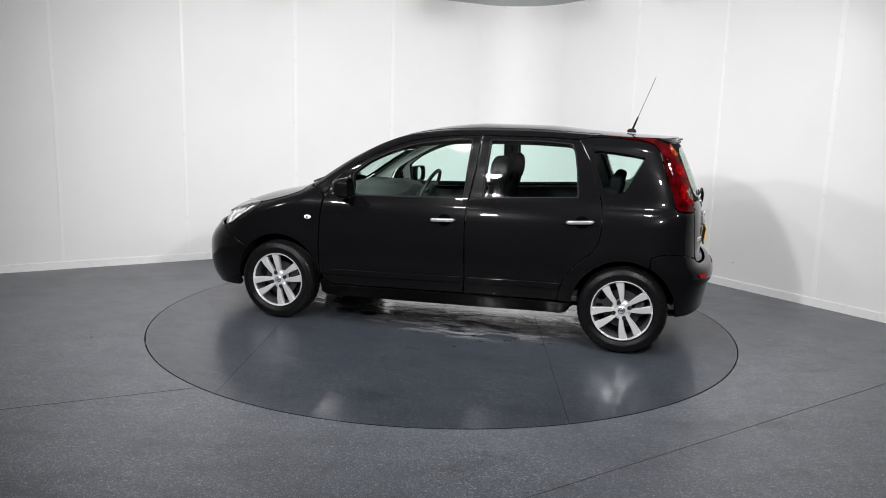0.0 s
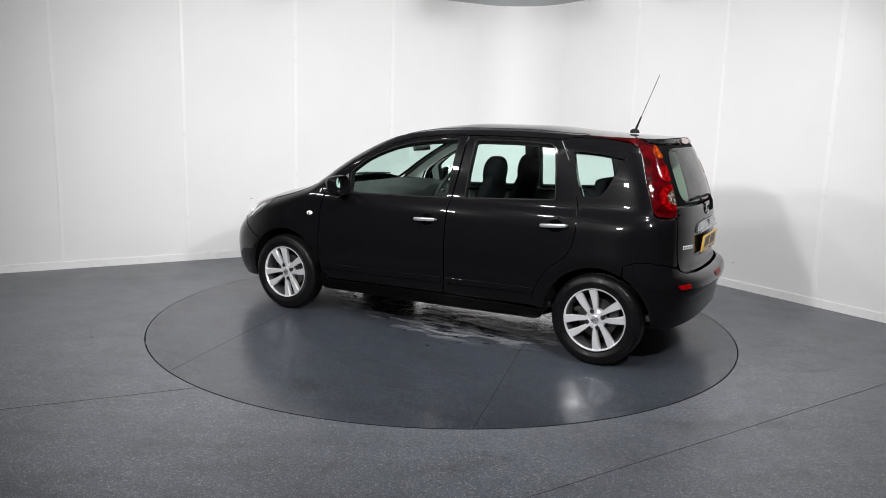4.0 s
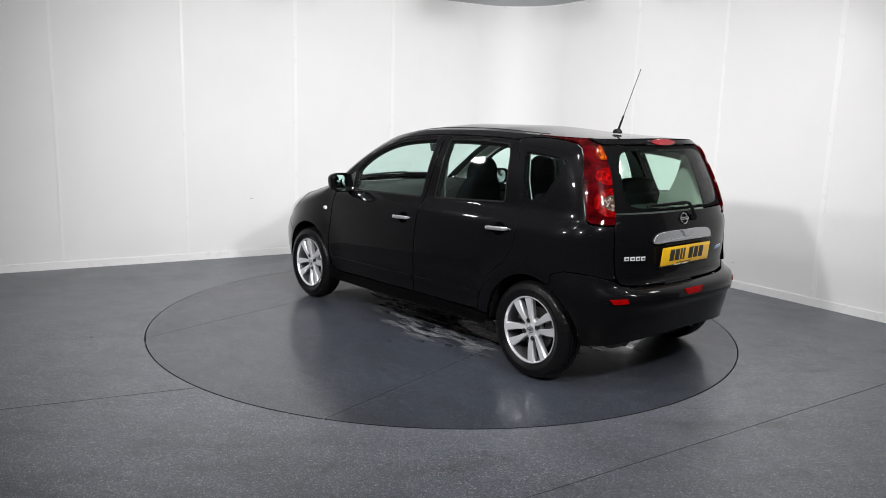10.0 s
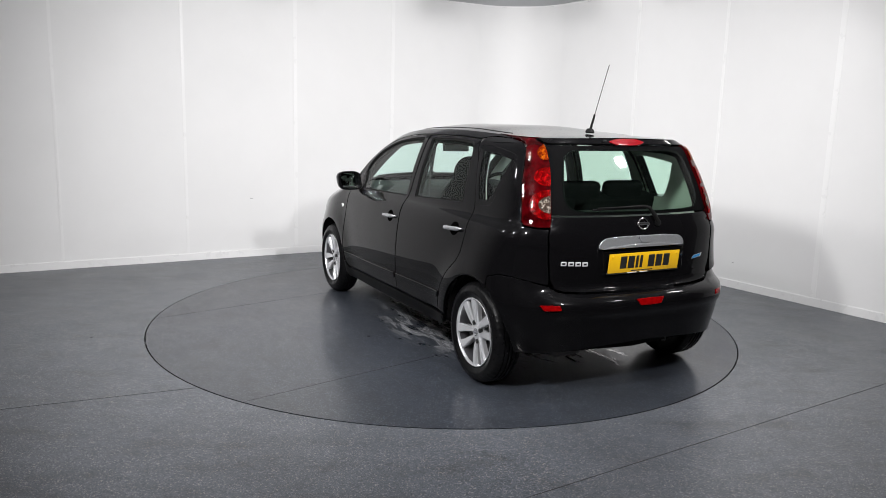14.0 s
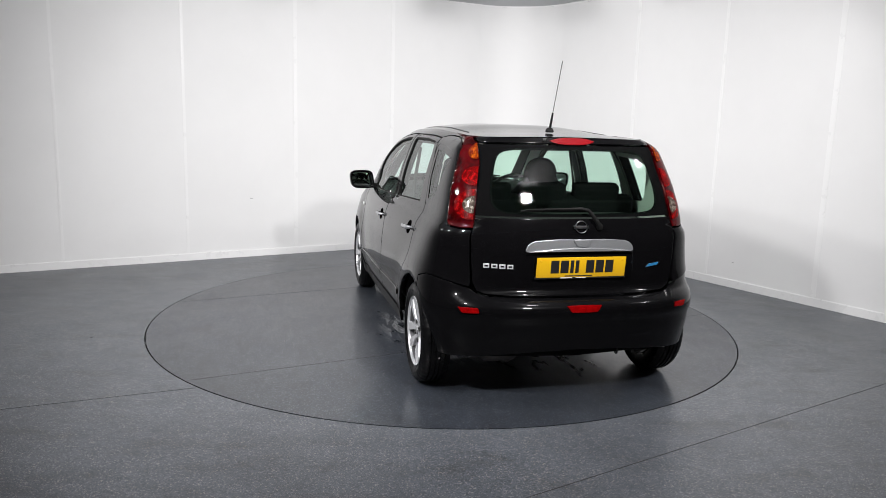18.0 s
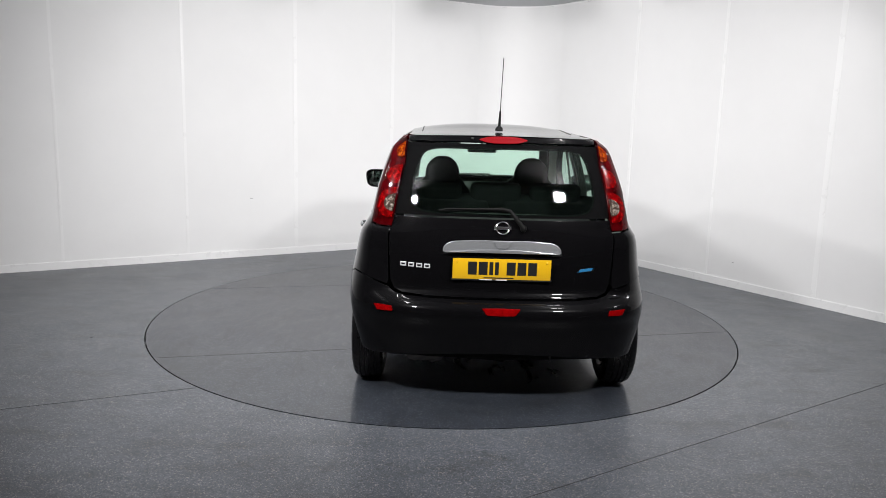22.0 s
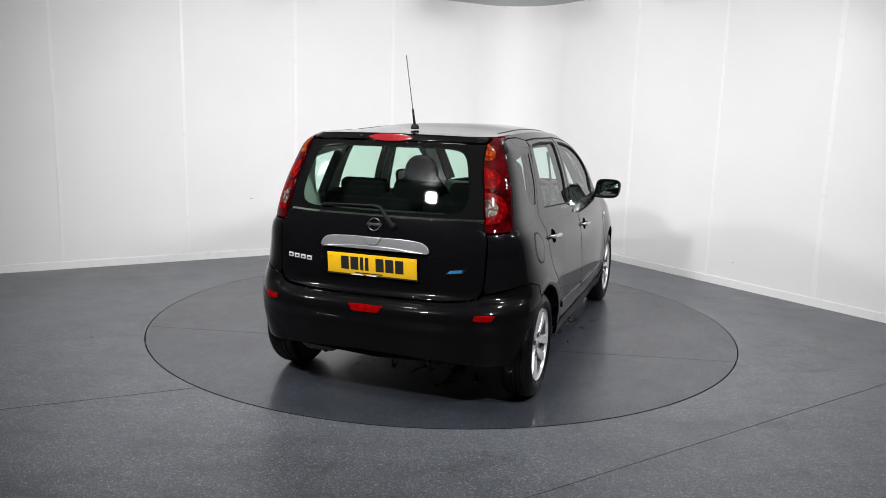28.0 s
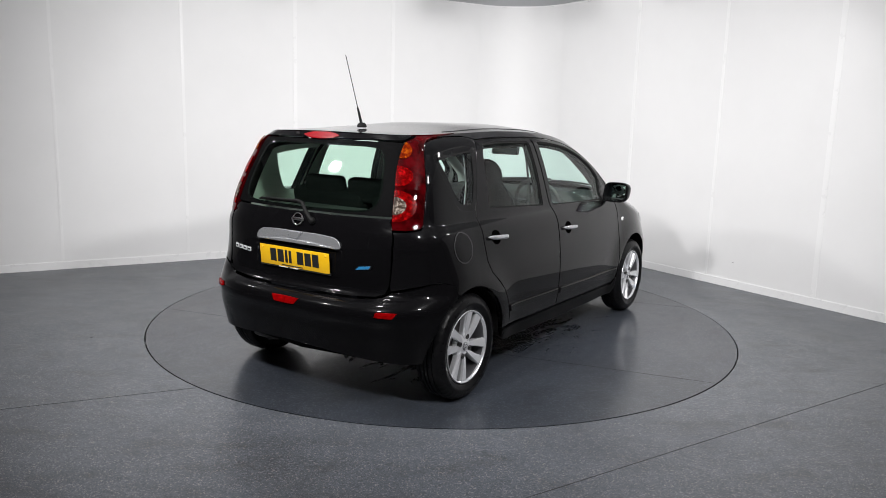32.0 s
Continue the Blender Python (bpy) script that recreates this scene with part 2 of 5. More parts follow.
def slab(bm, corners, low, high):
    """A prism on a plan outline."""
    a = [bm.verts.new((x, y, low)) for x, y in corners]
    b = [bm.verts.new((x, y, high)) for x, y in corners]
    n = len(a)
    bm.faces.new(list(reversed(a))), bm.faces.new(b)
    for i in range(n):
        bm.faces.new((a[i], a[(i + 1) % n], b[(i + 1) % n], b[i]))
    return bm


CEILING = 2.985
DECK = 2.222
PIT = 2.234


def ring_points(r, n=240):
    return [(r * math.cos(k * math.tau / n), r * math.sin(k * math.tau / n)) for k in range(n)]


# floor with a round pit for the turntable
bm = bmesh.new()
inner = [bm.verts.new((x, y + 0.008, 0)) for x, y in ring_points(PIT)]
lower = [bm.verts.new((x, y + 0.008, -0.06)) for x, y in ring_points(PIT)]
outer = [bm.verts.new((9 * x / max(abs(x), abs(y)), 9 * y / max(abs(x), abs(y)) - 0.5, 0)) for x, y in ring_points(1)]
n = len(inner)
for k in range(n):
    j = (k + 1) % n
    bm.faces.new((inner[k], outer[k], outer[j], inner[j]))
    bm.faces.new((inner[j], lower[j], lower[k], inner[k]))
bm.faces.new(lower[::-1])
bmesh.ops.recalc_face_normals(bm, faces=bm.faces[:])
floor = tagged(new("floor", mesh_of("floor", bm, FLOOR)), "dark grey speckled safety vinyl floor with a round pit", "floor", kind="structure")


def floor_line(name, a, b, parent, width=0.004, z=0.0012, mat=SEAM):
    a, b = Vector(a), Vector(b)
    d = (b - a).normalized()
    w = Vector((-d.y, d.x)) * width / 2
    bm = bmesh.new()
    slab(bm, [a - w, b - w, b + w, a + w], z - 0.003, z)
    return part(name, bm, mat, parent, smooth=False)


floor_line("weld_seam", (-6.0, -3.75), (-1.405, -1.735), floor, mat=JOINT)
floor_line("weld_seam", (-0.6, -3.55), (5.5, 0.42), floor, mat=JOINT)
bm = bmesh.new()
bmesh.ops.create_circle(bm, cap_ends=True, segments=12, radius=0.009, matrix=Matrix.Translation((-2.44, -0.83, 0.0012)))
part("floor_spot", bm, SEAM, floor, "small black spot on the vinyl")

# turntable: three sheets of vinyl on a round deck
disc = tagged(new("turntable"), "round grey vinyl turntable flush with the floor", "turntable")
bm = bmesh.new()
slab(bm, ring_points(DECK - 0.001), -0.05, 0.0)
part("deck", bm, material("deck_edge", (0.02, 0.021, 0.019), 0.6), disc, "dark edge of the wooden deck")
CUT = Vector((0.49, -2.04)).normalized()
ACROSS = Vector((-CUT.y, CUT.x))
LINES = [Vector((-1.22, 1.85)).dot(ACROSS), Vector((0.75, 2.07)).dot(ACROSS)]
bands = [(-9, LINES[0]), (LINES[0], LINES[1]), (LINES[1], 9)]
for low, high in sorted(bands):
    lo, hi = max(low, -DECK) + 0.0012, min(high, DECK) - 0.0012
    a0, a1 = math.asin(max(-1, min(1, lo / DECK))), math.asin(max(-1, min(1, hi / DECK)))
    arc_a = [a0 + (a1 - a0) * k / 80 for k in range(81)]
    pts = [ACROSS * (DECK * math.sin(a)) + CUT * (DECK * math.cos(a)) for a in arc_a] + [ACROSS * (DECK * math.sin(a)) - CUT * (DECK * math.cos(a)) for a in reversed(arc_a)]
    bm = bmesh.new()
    slab(bm, pts, 0.0005, 0.003)
    bmesh.ops.remove_doubles(bm, verts=bm.verts[:], dist=1e-5)
    bmesh.ops.recalc_face_normals(bm, faces=bm.faces[:])
    part("vinyl_sheet", bm, DISC, disc, smooth=False)
for c in LINES:
    half = math.sqrt(DECK ** 2 - c ** 2) - 0.01
    floor_line("weld_seam", ACROSS * c - CUT * half, ACROSS * c + CUT * half, disc, 0.0036, 0.0036)

# walls: white panels 1.2 m wide with cover strips, skirting and a trim under the ceiling
LEFT, RIGHT = Vector((0.862, 0.507)).normalized(), Vector((0.555, -0.832)).normalized()
PA, PB = Vector((-1.70, 2.64)), Vector((2.06, 2.62))


def plank(bm, a, b, out0, out1, low, high):
    """A board along a wall from a to b, from out0 to out1 in front of it."""
    d = (b - a).normalized()
    n = Vector((d.y, -d.x))
    slab(bm, [a + n * out0, a + n * out1, b + n * out1, b + n * out0], low, high)


def wall_run(name, joints, strips):
    a, b = joints[0], joints[-1]
    d = (b - a).normalized()
    bm = bmesh.new()
    plank(bm, a, b, -0.12, -0.012, 0, CEILING)
    wall = tagged(new(name, mesh_of(name, bm, WALL)), "white panelled studio wall with slim cover strips", "wall", kind="structure")
    for p, q in zip(joints, joints[1:]):
        bm = bmesh.new()
        plank(bm, p + d * (0.002 if p != a else 0.0), q - d * (0.002 if q != b else 0.0), -0.012, 0.0, 0, CEILING)
        bmesh.ops.bevel(bm, geom=bm.edges[:], offset=0.0015, segments=1, affect="EDGES")
        part("wall_panel", bm, WALL, wall, smooth=False)
    for p, w in strips:
        bm = bmesh.new()
        plank(bm, p - d * w / 2, p + d * w / 2, 0.0, 0.006, 0.085, CEILING)
        bmesh.ops.bevel(bm, geom=bm.edges[:], offset=0.0025, segments=2, affect="EDGES")
        part("cover_strip", bm, TRIM, wall, smooth=False)
    bm = bmesh.new()
    plank(bm, a, b, 0.001, 0.016, 0.0, 0.078)
    bmesh.ops.bevel(bm, geom=[e for e in bm.edges if all(v.co.z > 0.05 for v in e.verts)], offset=0.005, segments=2, affect="EDGES")
    part("skirting", bm, TRIM, wall, "white skirting board", smooth=False)
    bm = bmesh.new()
    plank(bm, a, b, 0.001, 0.012, CEILING - 0.016, CEILING)
    part("ceiling_trim", bm, TRIM, wall, smooth=False)
    return wall


west = [PA + LEFT * k * 1.2 for k in range(-6, 3)]
west_wall = wall_run("wall_west", west, [(p, 0.028 if k in (4, 5) else 0.045) for k, p in enumerate(west) if 0 < k < 8])
east = [PB - RIGHT * 1.2, PB, PB + RIGHT * 1.13, PB + RIGHT * 2.28, PB + RIGHT * 3.45, PB + RIGHT * 4.6]
east_wall = wall_run("wall_east", east, [(p, w) for p, w in zip(east[1:-1], (0.04, 0.03, 0.05, 0.05))])
# rounded corner panel between them
c0, c1 = west[-1], east[0]
half = math.acos(max(-1, min(1, LEFT.dot(RIGHT)))) / 2
R_BOW = (c1 - c0).length / (2 * math.sin(half))
out = Vector((-(c1 - c0).y, (c1 - c0).x)).normalized()
hub = (c0 + c1) / 2 - out * R_BOW * math.cos(half)
bow = [hub + Matrix.Rotation(half - 2 * half * k / 16, 2) @ out * R_BOW for k in range(17)]
bm = bmesh.new()
rows = []
for p in bow:
    away = (p - hub).normalized() * 0.12
    rows.append([bm.verts.new((q.x, q.y, z)) for q, z in ((p, 0), (p, CEILING), (p + away, CEILING), (p + away, 0))])
for r, s in zip(rows, rows[1:]):
    for k in range(4):
        bm.faces.new((r[k], s[k], s[(k + 1) % 4], r[(k + 1) % 4]))
bmesh.ops.recalc_face_normals(bm, faces=bm.faces[:])
corner = tagged(new("wall_north", mesh_of("wall_north", bm, WALL, True)), "white rounded corner panel of the studio wall", "wall", kind="structure")
bm = bmesh.new()
for p, q in zip(bow, bow[1:]):
    plank(bm, p, q, 0.001, 0.014, 0, 0.078)
part("skirting", bm, TRIM, corner, "white skirting board", smooth=False)
bm = bmesh.new()
for p, q in zip(bow, bow[1:]):
    plank(bm, p, q, 0.001, 0.012, CEILING - 0.016, CEILING)
part("ceiling_trim", bm, TRIM, corner, smooth=False)
# scuffs on the panels
for wall, origin, d, s, z, w in ((west_wall, PA, LEFT, -0.511, 0.645, 0.014), (east_wall, PB, RIGHT, 1.435, 0.245, 0.012)):
    bm = bmesh.new()
    p = origin + d * s
    plank(bm, p - d * w, p + d * w, 0.0005, 0.0015, z, z + 0.006)
    part("scuff_mark", bm, plastic("scuff_grey", 0.35, 0.6), wall, "faint grey scuff mark", smooth=False)

bm = bmesh.new()
slab(bm, [(-9, -9.5), (9, -9.5), (9, 8.5), (-9, 8.5)], CEILING, CEILING + 0.15)
ceiling = tagged(new("ceiling", mesh_of("ceiling", bm, CEIL)), "flat pale grey studio ceiling", "ceiling", kind="structure")
# the unlit hall behind the camera
hall = [west[0], Vector((-8.4, -2.2)), Vector((-8.4, -8.6)), Vector((8.2, -8.6)), Vector((8.2, -2.2)), east[-1]]
for k, (p, q) in enumerate(zip(hall, hall[1:])):
    bm = bmesh.new()
    plank(bm, q, p, -0.12, 0.0, 0, CEILING)
    name = ("wall_hall_west", "wall_far_west", "wall_south", "wall_far_east", "wall_hall_east")[k]
    tagged(new(name, mesh_of(name, bm, DARK)), "plain grey wall of the unlit hall", "wall", kind="structure")


# flood lights
def flood_light(place, aim, size):
    base = tagged(new("flood_light"), "square black flood light hung under the ceiling", "flood light", "flood lights round the turntable")
    base.matrix_world = look(place, aim)
    bm = bmesh.new()
    for x0, y0, sx, sy in ((0, 0.135, 0.29, 0.02), (0, -0.135, 0.29, 0.02), (0.135, 0, 0.02, 0.25), (-0.135, 0, 0.02, 0.25)):
        slab(bm, [(x0 - sx / 2, y0 - sy / 2), (x0 + sx / 2, y0 - sy / 2), (x0 + sx / 2, y0 + sy / 2), (x0 - sx / 2, y0 + sy / 2)], -0.01, 0.05)
    slab(bm, [(-0.145, -0.145), (0.145, -0.145), (0.145, 0.145), (-0.145, 0.145)], 0.052, 0.075)
    for v in bm.verts:
        v.co.x *= size / 0.2
        v.co.y *= size / 0.2
    part("housing", bm, HOUSING, base, smooth=False)
    up = base.matrix_world.inverted() @ Vector((place[0], place[1], CEILING))
    bm = bmesh.new()
    for s in (-0.1, 0.1):
        p, q = Vector((s, 0, 0.07)), up + Vector((s * 0.2, 0, 0))
        vs = [bm.verts.new(p + Vector((-0.01, 0, 0))), bm.verts.new(p + Vector((0.01, 0, 0))), bm.verts.new(q + Vector((0.01, 0, 0))), bm.verts.new(q + Vector((-0.01, 0, 0)))]
        f = bm.faces.new(vs)
        bmesh.ops.solidify(bm, geom=[f], thickness=0.004)
    part("bracket", bm, HOUSING, base, smooth=False)


for place, aim, watts, size in FLOODS:
    flood_light(place, aim, size)


# ---- the car's outer skin: x forward, y to its left, in metres ----
class Curve:
    """Smooth monotone curve through knots."""
    def __init__(self, *knots):
        k = sorted(knots); self.x = [a for a, b in k]; self.y = [b for a, b in k]
        n = len(k); d = [(self.y[i+1]-self.y[i])/(self.x[i+1]-self.x[i]) for i in range(n-1)]
        m = [d[0]] + [0.0]*(n-2) + [d[-1]]
        for i in range(1, n-1):
            if d[i-1]*d[i] > 0:
                h0, h1 = self.x[i]-self.x[i-1], self.x[i+1]-self.x[i]
                w0, w1 = 2*h1+h0, h1+2*h0
                m[i] = (w0+w1)/(w0/d[i-1]+w1/d[i])
        self.m = m
    def __call__(self, v):
        x, y, m = self.x, self.y, self.m
        if v <= x[0]: return y[0]+m[0]*(v-x[0])
        if v >= x[-1]: return y[-1]+m[-1]*(v-x[-1])
        i = 0
        while v > x[i+1]: i += 1
        h = x[i+1]-x[i]; t = (v-x[i])/h
        return (y[i]*(2*t**3-3*t*t+1)+y[i+1]*(3*t*t-2*t**3)+h*m[i]*(t**3-2*t*t+t)+h*m[i+1]*(t**3-t*t))

HALF = Curve((.15,.77),(.20,.795),(.28,.816),(.36,.832),(.46,.844),(.56,.848),(.66,.844),(.76,.834),(.84,.823),(.90,.811),(.94,.797),(.965,.783),(.98,.771),(.995,.758),(1.03,.742),(1.1,.7255),(1.2,.703),(1.3,.672),(1.42,.628),(1.55,.578))
REAR = Curve((.15,-1.79),(.24,-1.855),(.35,-1.868),(.43,-1.882),(.48,-1.889),(.495,-1.905),(.51,-1.914),(.54,-1.917),(.585,-1.908),(.61,-1.875),(.635,-1.825),(.66,-1.813),(.74,-1.8165),(.85,-1.815),(.95,-1.806),(1.03,-1.79),(1.1,-1.7676),(1.2,-1.7309),(1.3,-1.6886),(1.4,-1.6406),(1.44,-1.6198),(1.48,-1.597),(1.55,-1.56))
FRONT = Curve((.15,2.02),(.22,2.10),(.30,2.14),(.42,2.155),(.52,2.15),(.6,2.12),(.66,2.07),(.74,2.01),(.8,1.96),(.9,1.86),(1.0,1.75),(1.5,1.5))
POWER = Curve((.15,3.8),(.55,4.3),(.70,4.4),(.85,4.9),(.98,6.0),(1.1,6.4),(1.35,5.6),(1.55,5.2))
BULGE = Curve((.15,.09),(.6,.09),(.7,.11),(1.0,.12),(1.55,.13))
TAPER = Curve((-1.2,.984),(-.6,.997),(-.1,1.002),(.3,.999),(.6,.992),(1.0,.976))
EDGE = Curve((2.12,.68),(1.9,.78),(1.6,.865),(1.3,.945),(1.15,1.0),(1.05,1.06),(.9,1.165),(.7,1.288),(.5,1.387),(.38,1.43),(.2,1.465),(0,1.484),(-.5,1.496),(-1.09,1.481),(-1.6,1.472))
CREST = Curve((2.12,.70),(1.95,.81),(1.8,.87),(1.6,.935),(1.4,.98),(1.25,1.02),(1.15,1.06),(.9,1.198),(.7,1.31),(.5,1.41),(.3,1.476),(.1,1.516),(-.2,1.541),(-.6,1.54),(-1.0,1.512),(-1.3,1.495),(-1.62,1.483))
XR, XF, NF = -1.2, 1.0, 3.2

PLAIN = Curve((.15,-1.79),(.24,-1.855),(.35,-1.878),(.45,-1.895),(.54,-1.9),(.62,-1.872),(.72,-1.838),(.85,-1.815),(1.0,-1.796))
def flare(x, z):
    """How far the flank swells out round the wheel arches."""
    r = min(math.hypot(x-1.285, z-.31), math.hypot(x+1.3, z-.305))
    return .019*math.exp(-(max(0.0, r-.35)/.125)**2)
def rear_at(h, z):
    """The tail's reach: the bumper's shelf fades out round the corner."""
    if z > .86: return REAR(z)
    k = max(0.0, min(1.0, (h-.45)/.25)); k = k*k*(3-2*k)
    return PLAIN(z)+(REAR(z)-PLAIN(z))*k
def width(x, z):
    y = HALF(z)*TAPER(max(XR, min(XF, x)))+flare(x, z)
    e = EDGE(x); t = (z-e+.09)/.09
    if t > 0: y -= .072*t*t
    return y
def tail_curve(h, z):
    """Depth share and breadth share of the tail's plan at the turn h (0 flank, 1 middle)."""
    n, w = POWER(z), h*math.pi/2
    si, co = math.sin(w), math.cos(w)
    r = (abs(si)**n+abs(co)**n)**(-1/n)
    return r*si*(1-BULGE(z)*(r*co)**2), r*co
def nose_curve(h):
    w = h*math.pi/2
    si, co = math.sin(w), math.cos(w)
    r = (abs(si)**NF+abs(co)**NF)**(-1/NF)
    return r*si, r*co
def skin(a, z):
    """Point of the outer skin: a runs in metres along the flank, past XR and XF round the ends."""
    if XR <= a <= XF: return (a, width(a, z), z)
    if a < XR:
        u, v = tail_curve(XR-a, z); x = XR-(XR-rear_at(XR-a, z))*u
    else:
        u, v = nose_curve(a-XF); x = XF+(FRONT(z)-XF)*u
    return (x, width(x, z)*v, z)
def turn_at(f, share):
    lo, hi = 0.0, 1.0
    for _ in range(40):
        mid = (lo+hi)/2
        if f(mid) < share: lo = mid
        else: hi = mid
    return (lo+hi)/2
def side(x, z):
    """Skin coordinate of the flank at x."""
    if XR <= x <= XF: return (x, z)
    if x < XR: return (XR-turn_at(lambda h: tail_curve(h, z)[0]*(XR-rear_at(h, z)), XR-x), z)
    return (XF+turn_at(lambda h: nose_curve(h)[0], (x-XF)/(FRONT(z)-XF)), z)
def back(y, z):
    """Skin coordinate of the tail at y."""
    n = POWER(z); w = width(-1.7, z); v = max(-.9999, min(.9999, y/w)); u = (1-abs(v)**n)**(1/n)
    return (XR-math.atan2(u, v)*2/math.pi, z)
def edge_y(x):
    z = EDGE(x)
    if XR <= x <= XF: return width(x, z)
    a, _ = side(x, z)
    return max(0.0, skin(a, z)[1])
def top(x, q):
    """Point of roof, screen or bonnet: q runs from -1 to 1 across."""
    e = EDGE(x); return (x, q*edge_y(x), e+(CREST(x)-e)*(1-abs(q)**2.8))


from mathutils.geometry import delaunay_2d_cdt


def inside(p, poly):
    x, y = p
    odd = False
    j = len(poly) - 1
    for i in range(len(poly)):
        (xi, yi), (xj, yj) = poly[i], poly[j]
        if (yi > y) != (yj > y) and x < (xj - xi) * (y - yi) / (yj - yi) + xi:
            odd = not odd
        j = i
    return odd


def area2(poly):
    return sum(poly[i - 1][0] * poly[i][1] - poly[i][0] * poly[i - 1][1] for i in range(len(poly)))


def inset(poly, g):
    """The outline drawn in by g on all sides (out, where g is negative)."""
    if area2(poly) < 0:
        poly = poly[::-1]
    out = []
    n = len(poly)
    for i in range(n):
        a, b, c = Vector(poly[i - 1]), Vector(poly[i]), Vector(poly[(i + 1) % n])
        u, v = (b - a).normalized(), (c - b).normalized()
        nu, nv = Vector((-u.y, u.x)), Vector((-v.y, v.x))
        m = (nu + nv)
        m = m / max(0.35, m.length_squared / 2)
        out.append(tuple(b + m * g))
    return out


def dense(poly, step):
    out = []
    for i in range(len(poly)):
        a, b = Vector(poly[i]), Vector(poly[(i + 1) % len(poly)])
        n = max(1, math.ceil((b - a).length / step))
        out += [tuple(a.lerp(b, k / n)) for k in range(n)]
    return out


def soft(poly, times=2):
    """Rounds the corners of a closed outline."""
    for _ in range(times):
        out = []
        for i in range(len(poly)):
            a, b = Vector(poly[i]), Vector(poly[(i + 1) % len(poly)])
            out += [tuple(a.lerp(b, 0.22)), tuple(a.lerp(b, 0.78))]
        poly = out
    return poly


def nick(poly, r=0.02, n=4):
    """Rounds each corner of a closed outline with about the radius r."""
    out = []
    for i in range(len(poly)):
        a, b, c = Vector(poly[i - 1]), Vector(poly[i]), Vector(poly[(i + 1) % len(poly)])
        p = b + (a - b) * min(0.45, r / max(1e-6, (a - b).length))
        q = b + (c - b) * min(0.45, r / max(1e-6, (c - b).length))
        for k in range(n + 1):
            t = k / n
            out.append(tuple(p * (1 - t) ** 2 + b * 2 * t * (1 - t) + q * t * t))
    return out


def facing(f, a, b, d=2e-3):
    p = [Vector(f(*q)) for q in ((a + d, b), (a - d, b), (a, b + d), (a, b - d))]
    n = (p[0] - p[1]).cross(p[2] - p[3])
    return n.normalized() if n.length > 1e-12 else Vector((0, 0, 1))


def panel(name, outline, parent, mat, holes=(), step=0.035, lift=0.0, rim=0.016, surf=skin, flank=1, gap=0.0022, dome=0.0, label="", roll=0.003):
    """A pressed sheet that follows the skin inside an outline: rolled edges, holes, a rim turned inwards. flank -1 mirrors it to the right."""
    poly = dense(inset(outline, gap), step)
    cuts = [dense(inset(h, -gap), step) for h in holes]
    loops = [poly] + cuts
    pts, edges, bound = [], [], []
    for loop in loops:
        k = len(pts)
        pts += [Vector(p) for p in loop]
        edges += [(k + i, k + (i + 1) % len(loop)) for i in range(len(loop))]
        bound.append((k, len(loop)))
    if roll:
        for loop, sign in [(inset(outline, gap + roll), 1)] + [(inset(h, -gap - roll), -1) for h in holes]:
            ring = [q for q in dense(loop, step) if inside(q, poly) and not any(inside(q, c) for c in cuts)]
            pts += [Vector(q) for q in ring]
    fixed = len(pts)
    xs, zs = [p[0] for p in poly], [p[1] for p in poly]
    near = [p.freeze() if hasattr(p, "freeze") else p for p in pts]
    cell = step * 0.55
    taken = {}
    for p in near:
        taken.setdefault((int(p[0] // cell), int(p[1] // cell)), []).append(p)
    for i in range(int((max(xs) - min(xs)) / step) + 1):
        for j in range(int((max(zs) - min(zs)) / step) + 1):
            q = (min(xs) + (i + 0.5) * step, min(zs) + (j + 0.5) * step)
            c = (int(q[0] // cell), int(q[1] // cell))
            if any((q[0] - p[0]) ** 2 + (q[1] - p[1]) ** 2 < cell * cell for u in (-1, 0, 1) for v in (-1, 0, 1) for p in taken.get((c[0] + u, c[1] + v), ())):
                continue
            if inside(q, poly) and not any(inside(q, h) for h in cuts):
                pts.append(Vector(q))
    vs, _, tris, _, _, _ = delaunay_2d_cdt([Vector((p[0], p[1])) for p in pts], edges, [], 0, 1e-6)
    keep = []
    for t in tris:
        c = (sum(vs[k][0] for k in t) / 3, sum(vs[k][1] for k in t) / 3)
        if inside(c, poly) and not any(inside(c, h) for h in cuts):
            keep.append(tuple(t))
    middle = Vector((0, 0, 0.75))
    places, normals = [], []
    for v in vs:
        p, n = Vector(surf(v[0], v[1])), facing(surf, v[0], v[1])
        if n.dot(p - Vector((p.x * 0.6, 0, 0.75))) < 0:
            n = -n
        if dome:
            d = min(math.hypot(v[0] - b[0], v[1] - b[1]) for b in poly)
            p = p + n * dome * (1 - math.exp(-d / 0.02))
        places.append(p + n * lift)
        normals.append(n)
    edge = {}
    for t in keep:
        for i in range(3):
            e = tuple(sorted((t[i], t[(i + 1) % 3])))
            edge.setdefault(e, []).append(t)
    rimmed = [(e, ts[0]) for e, ts in edge.items() if len(ts) == 1]
    ring = sorted({k for e, _ in rimmed for k in e})
    # the way out of the sheet at each point of its edge
    out = {k: Vector((0, 0, 0)) for k in ring}
    for (a, b), t in rimmed:
        c = next(k for k in t if k != a and k != b)
        along = (places[b] - places[a]).normalized()
        away = (places[a] + places[b]) / 2 - places[c]
        away = (away - along * away.dot(along)).normalized()
        out[a] += away
        out[b] += away
    shown = [n.copy() for n in normals]
    for k in ring:
        o = out[k].normalized() if out[k].length > 1e-6 else normals[k]
        out[k] = o
        if roll:
            places[k] = places[k] - normals[k] * roll * 0.3
            shown[k] = (normals[k] + o * 0.9).normalized()
    verts = list(places)
    low = {}
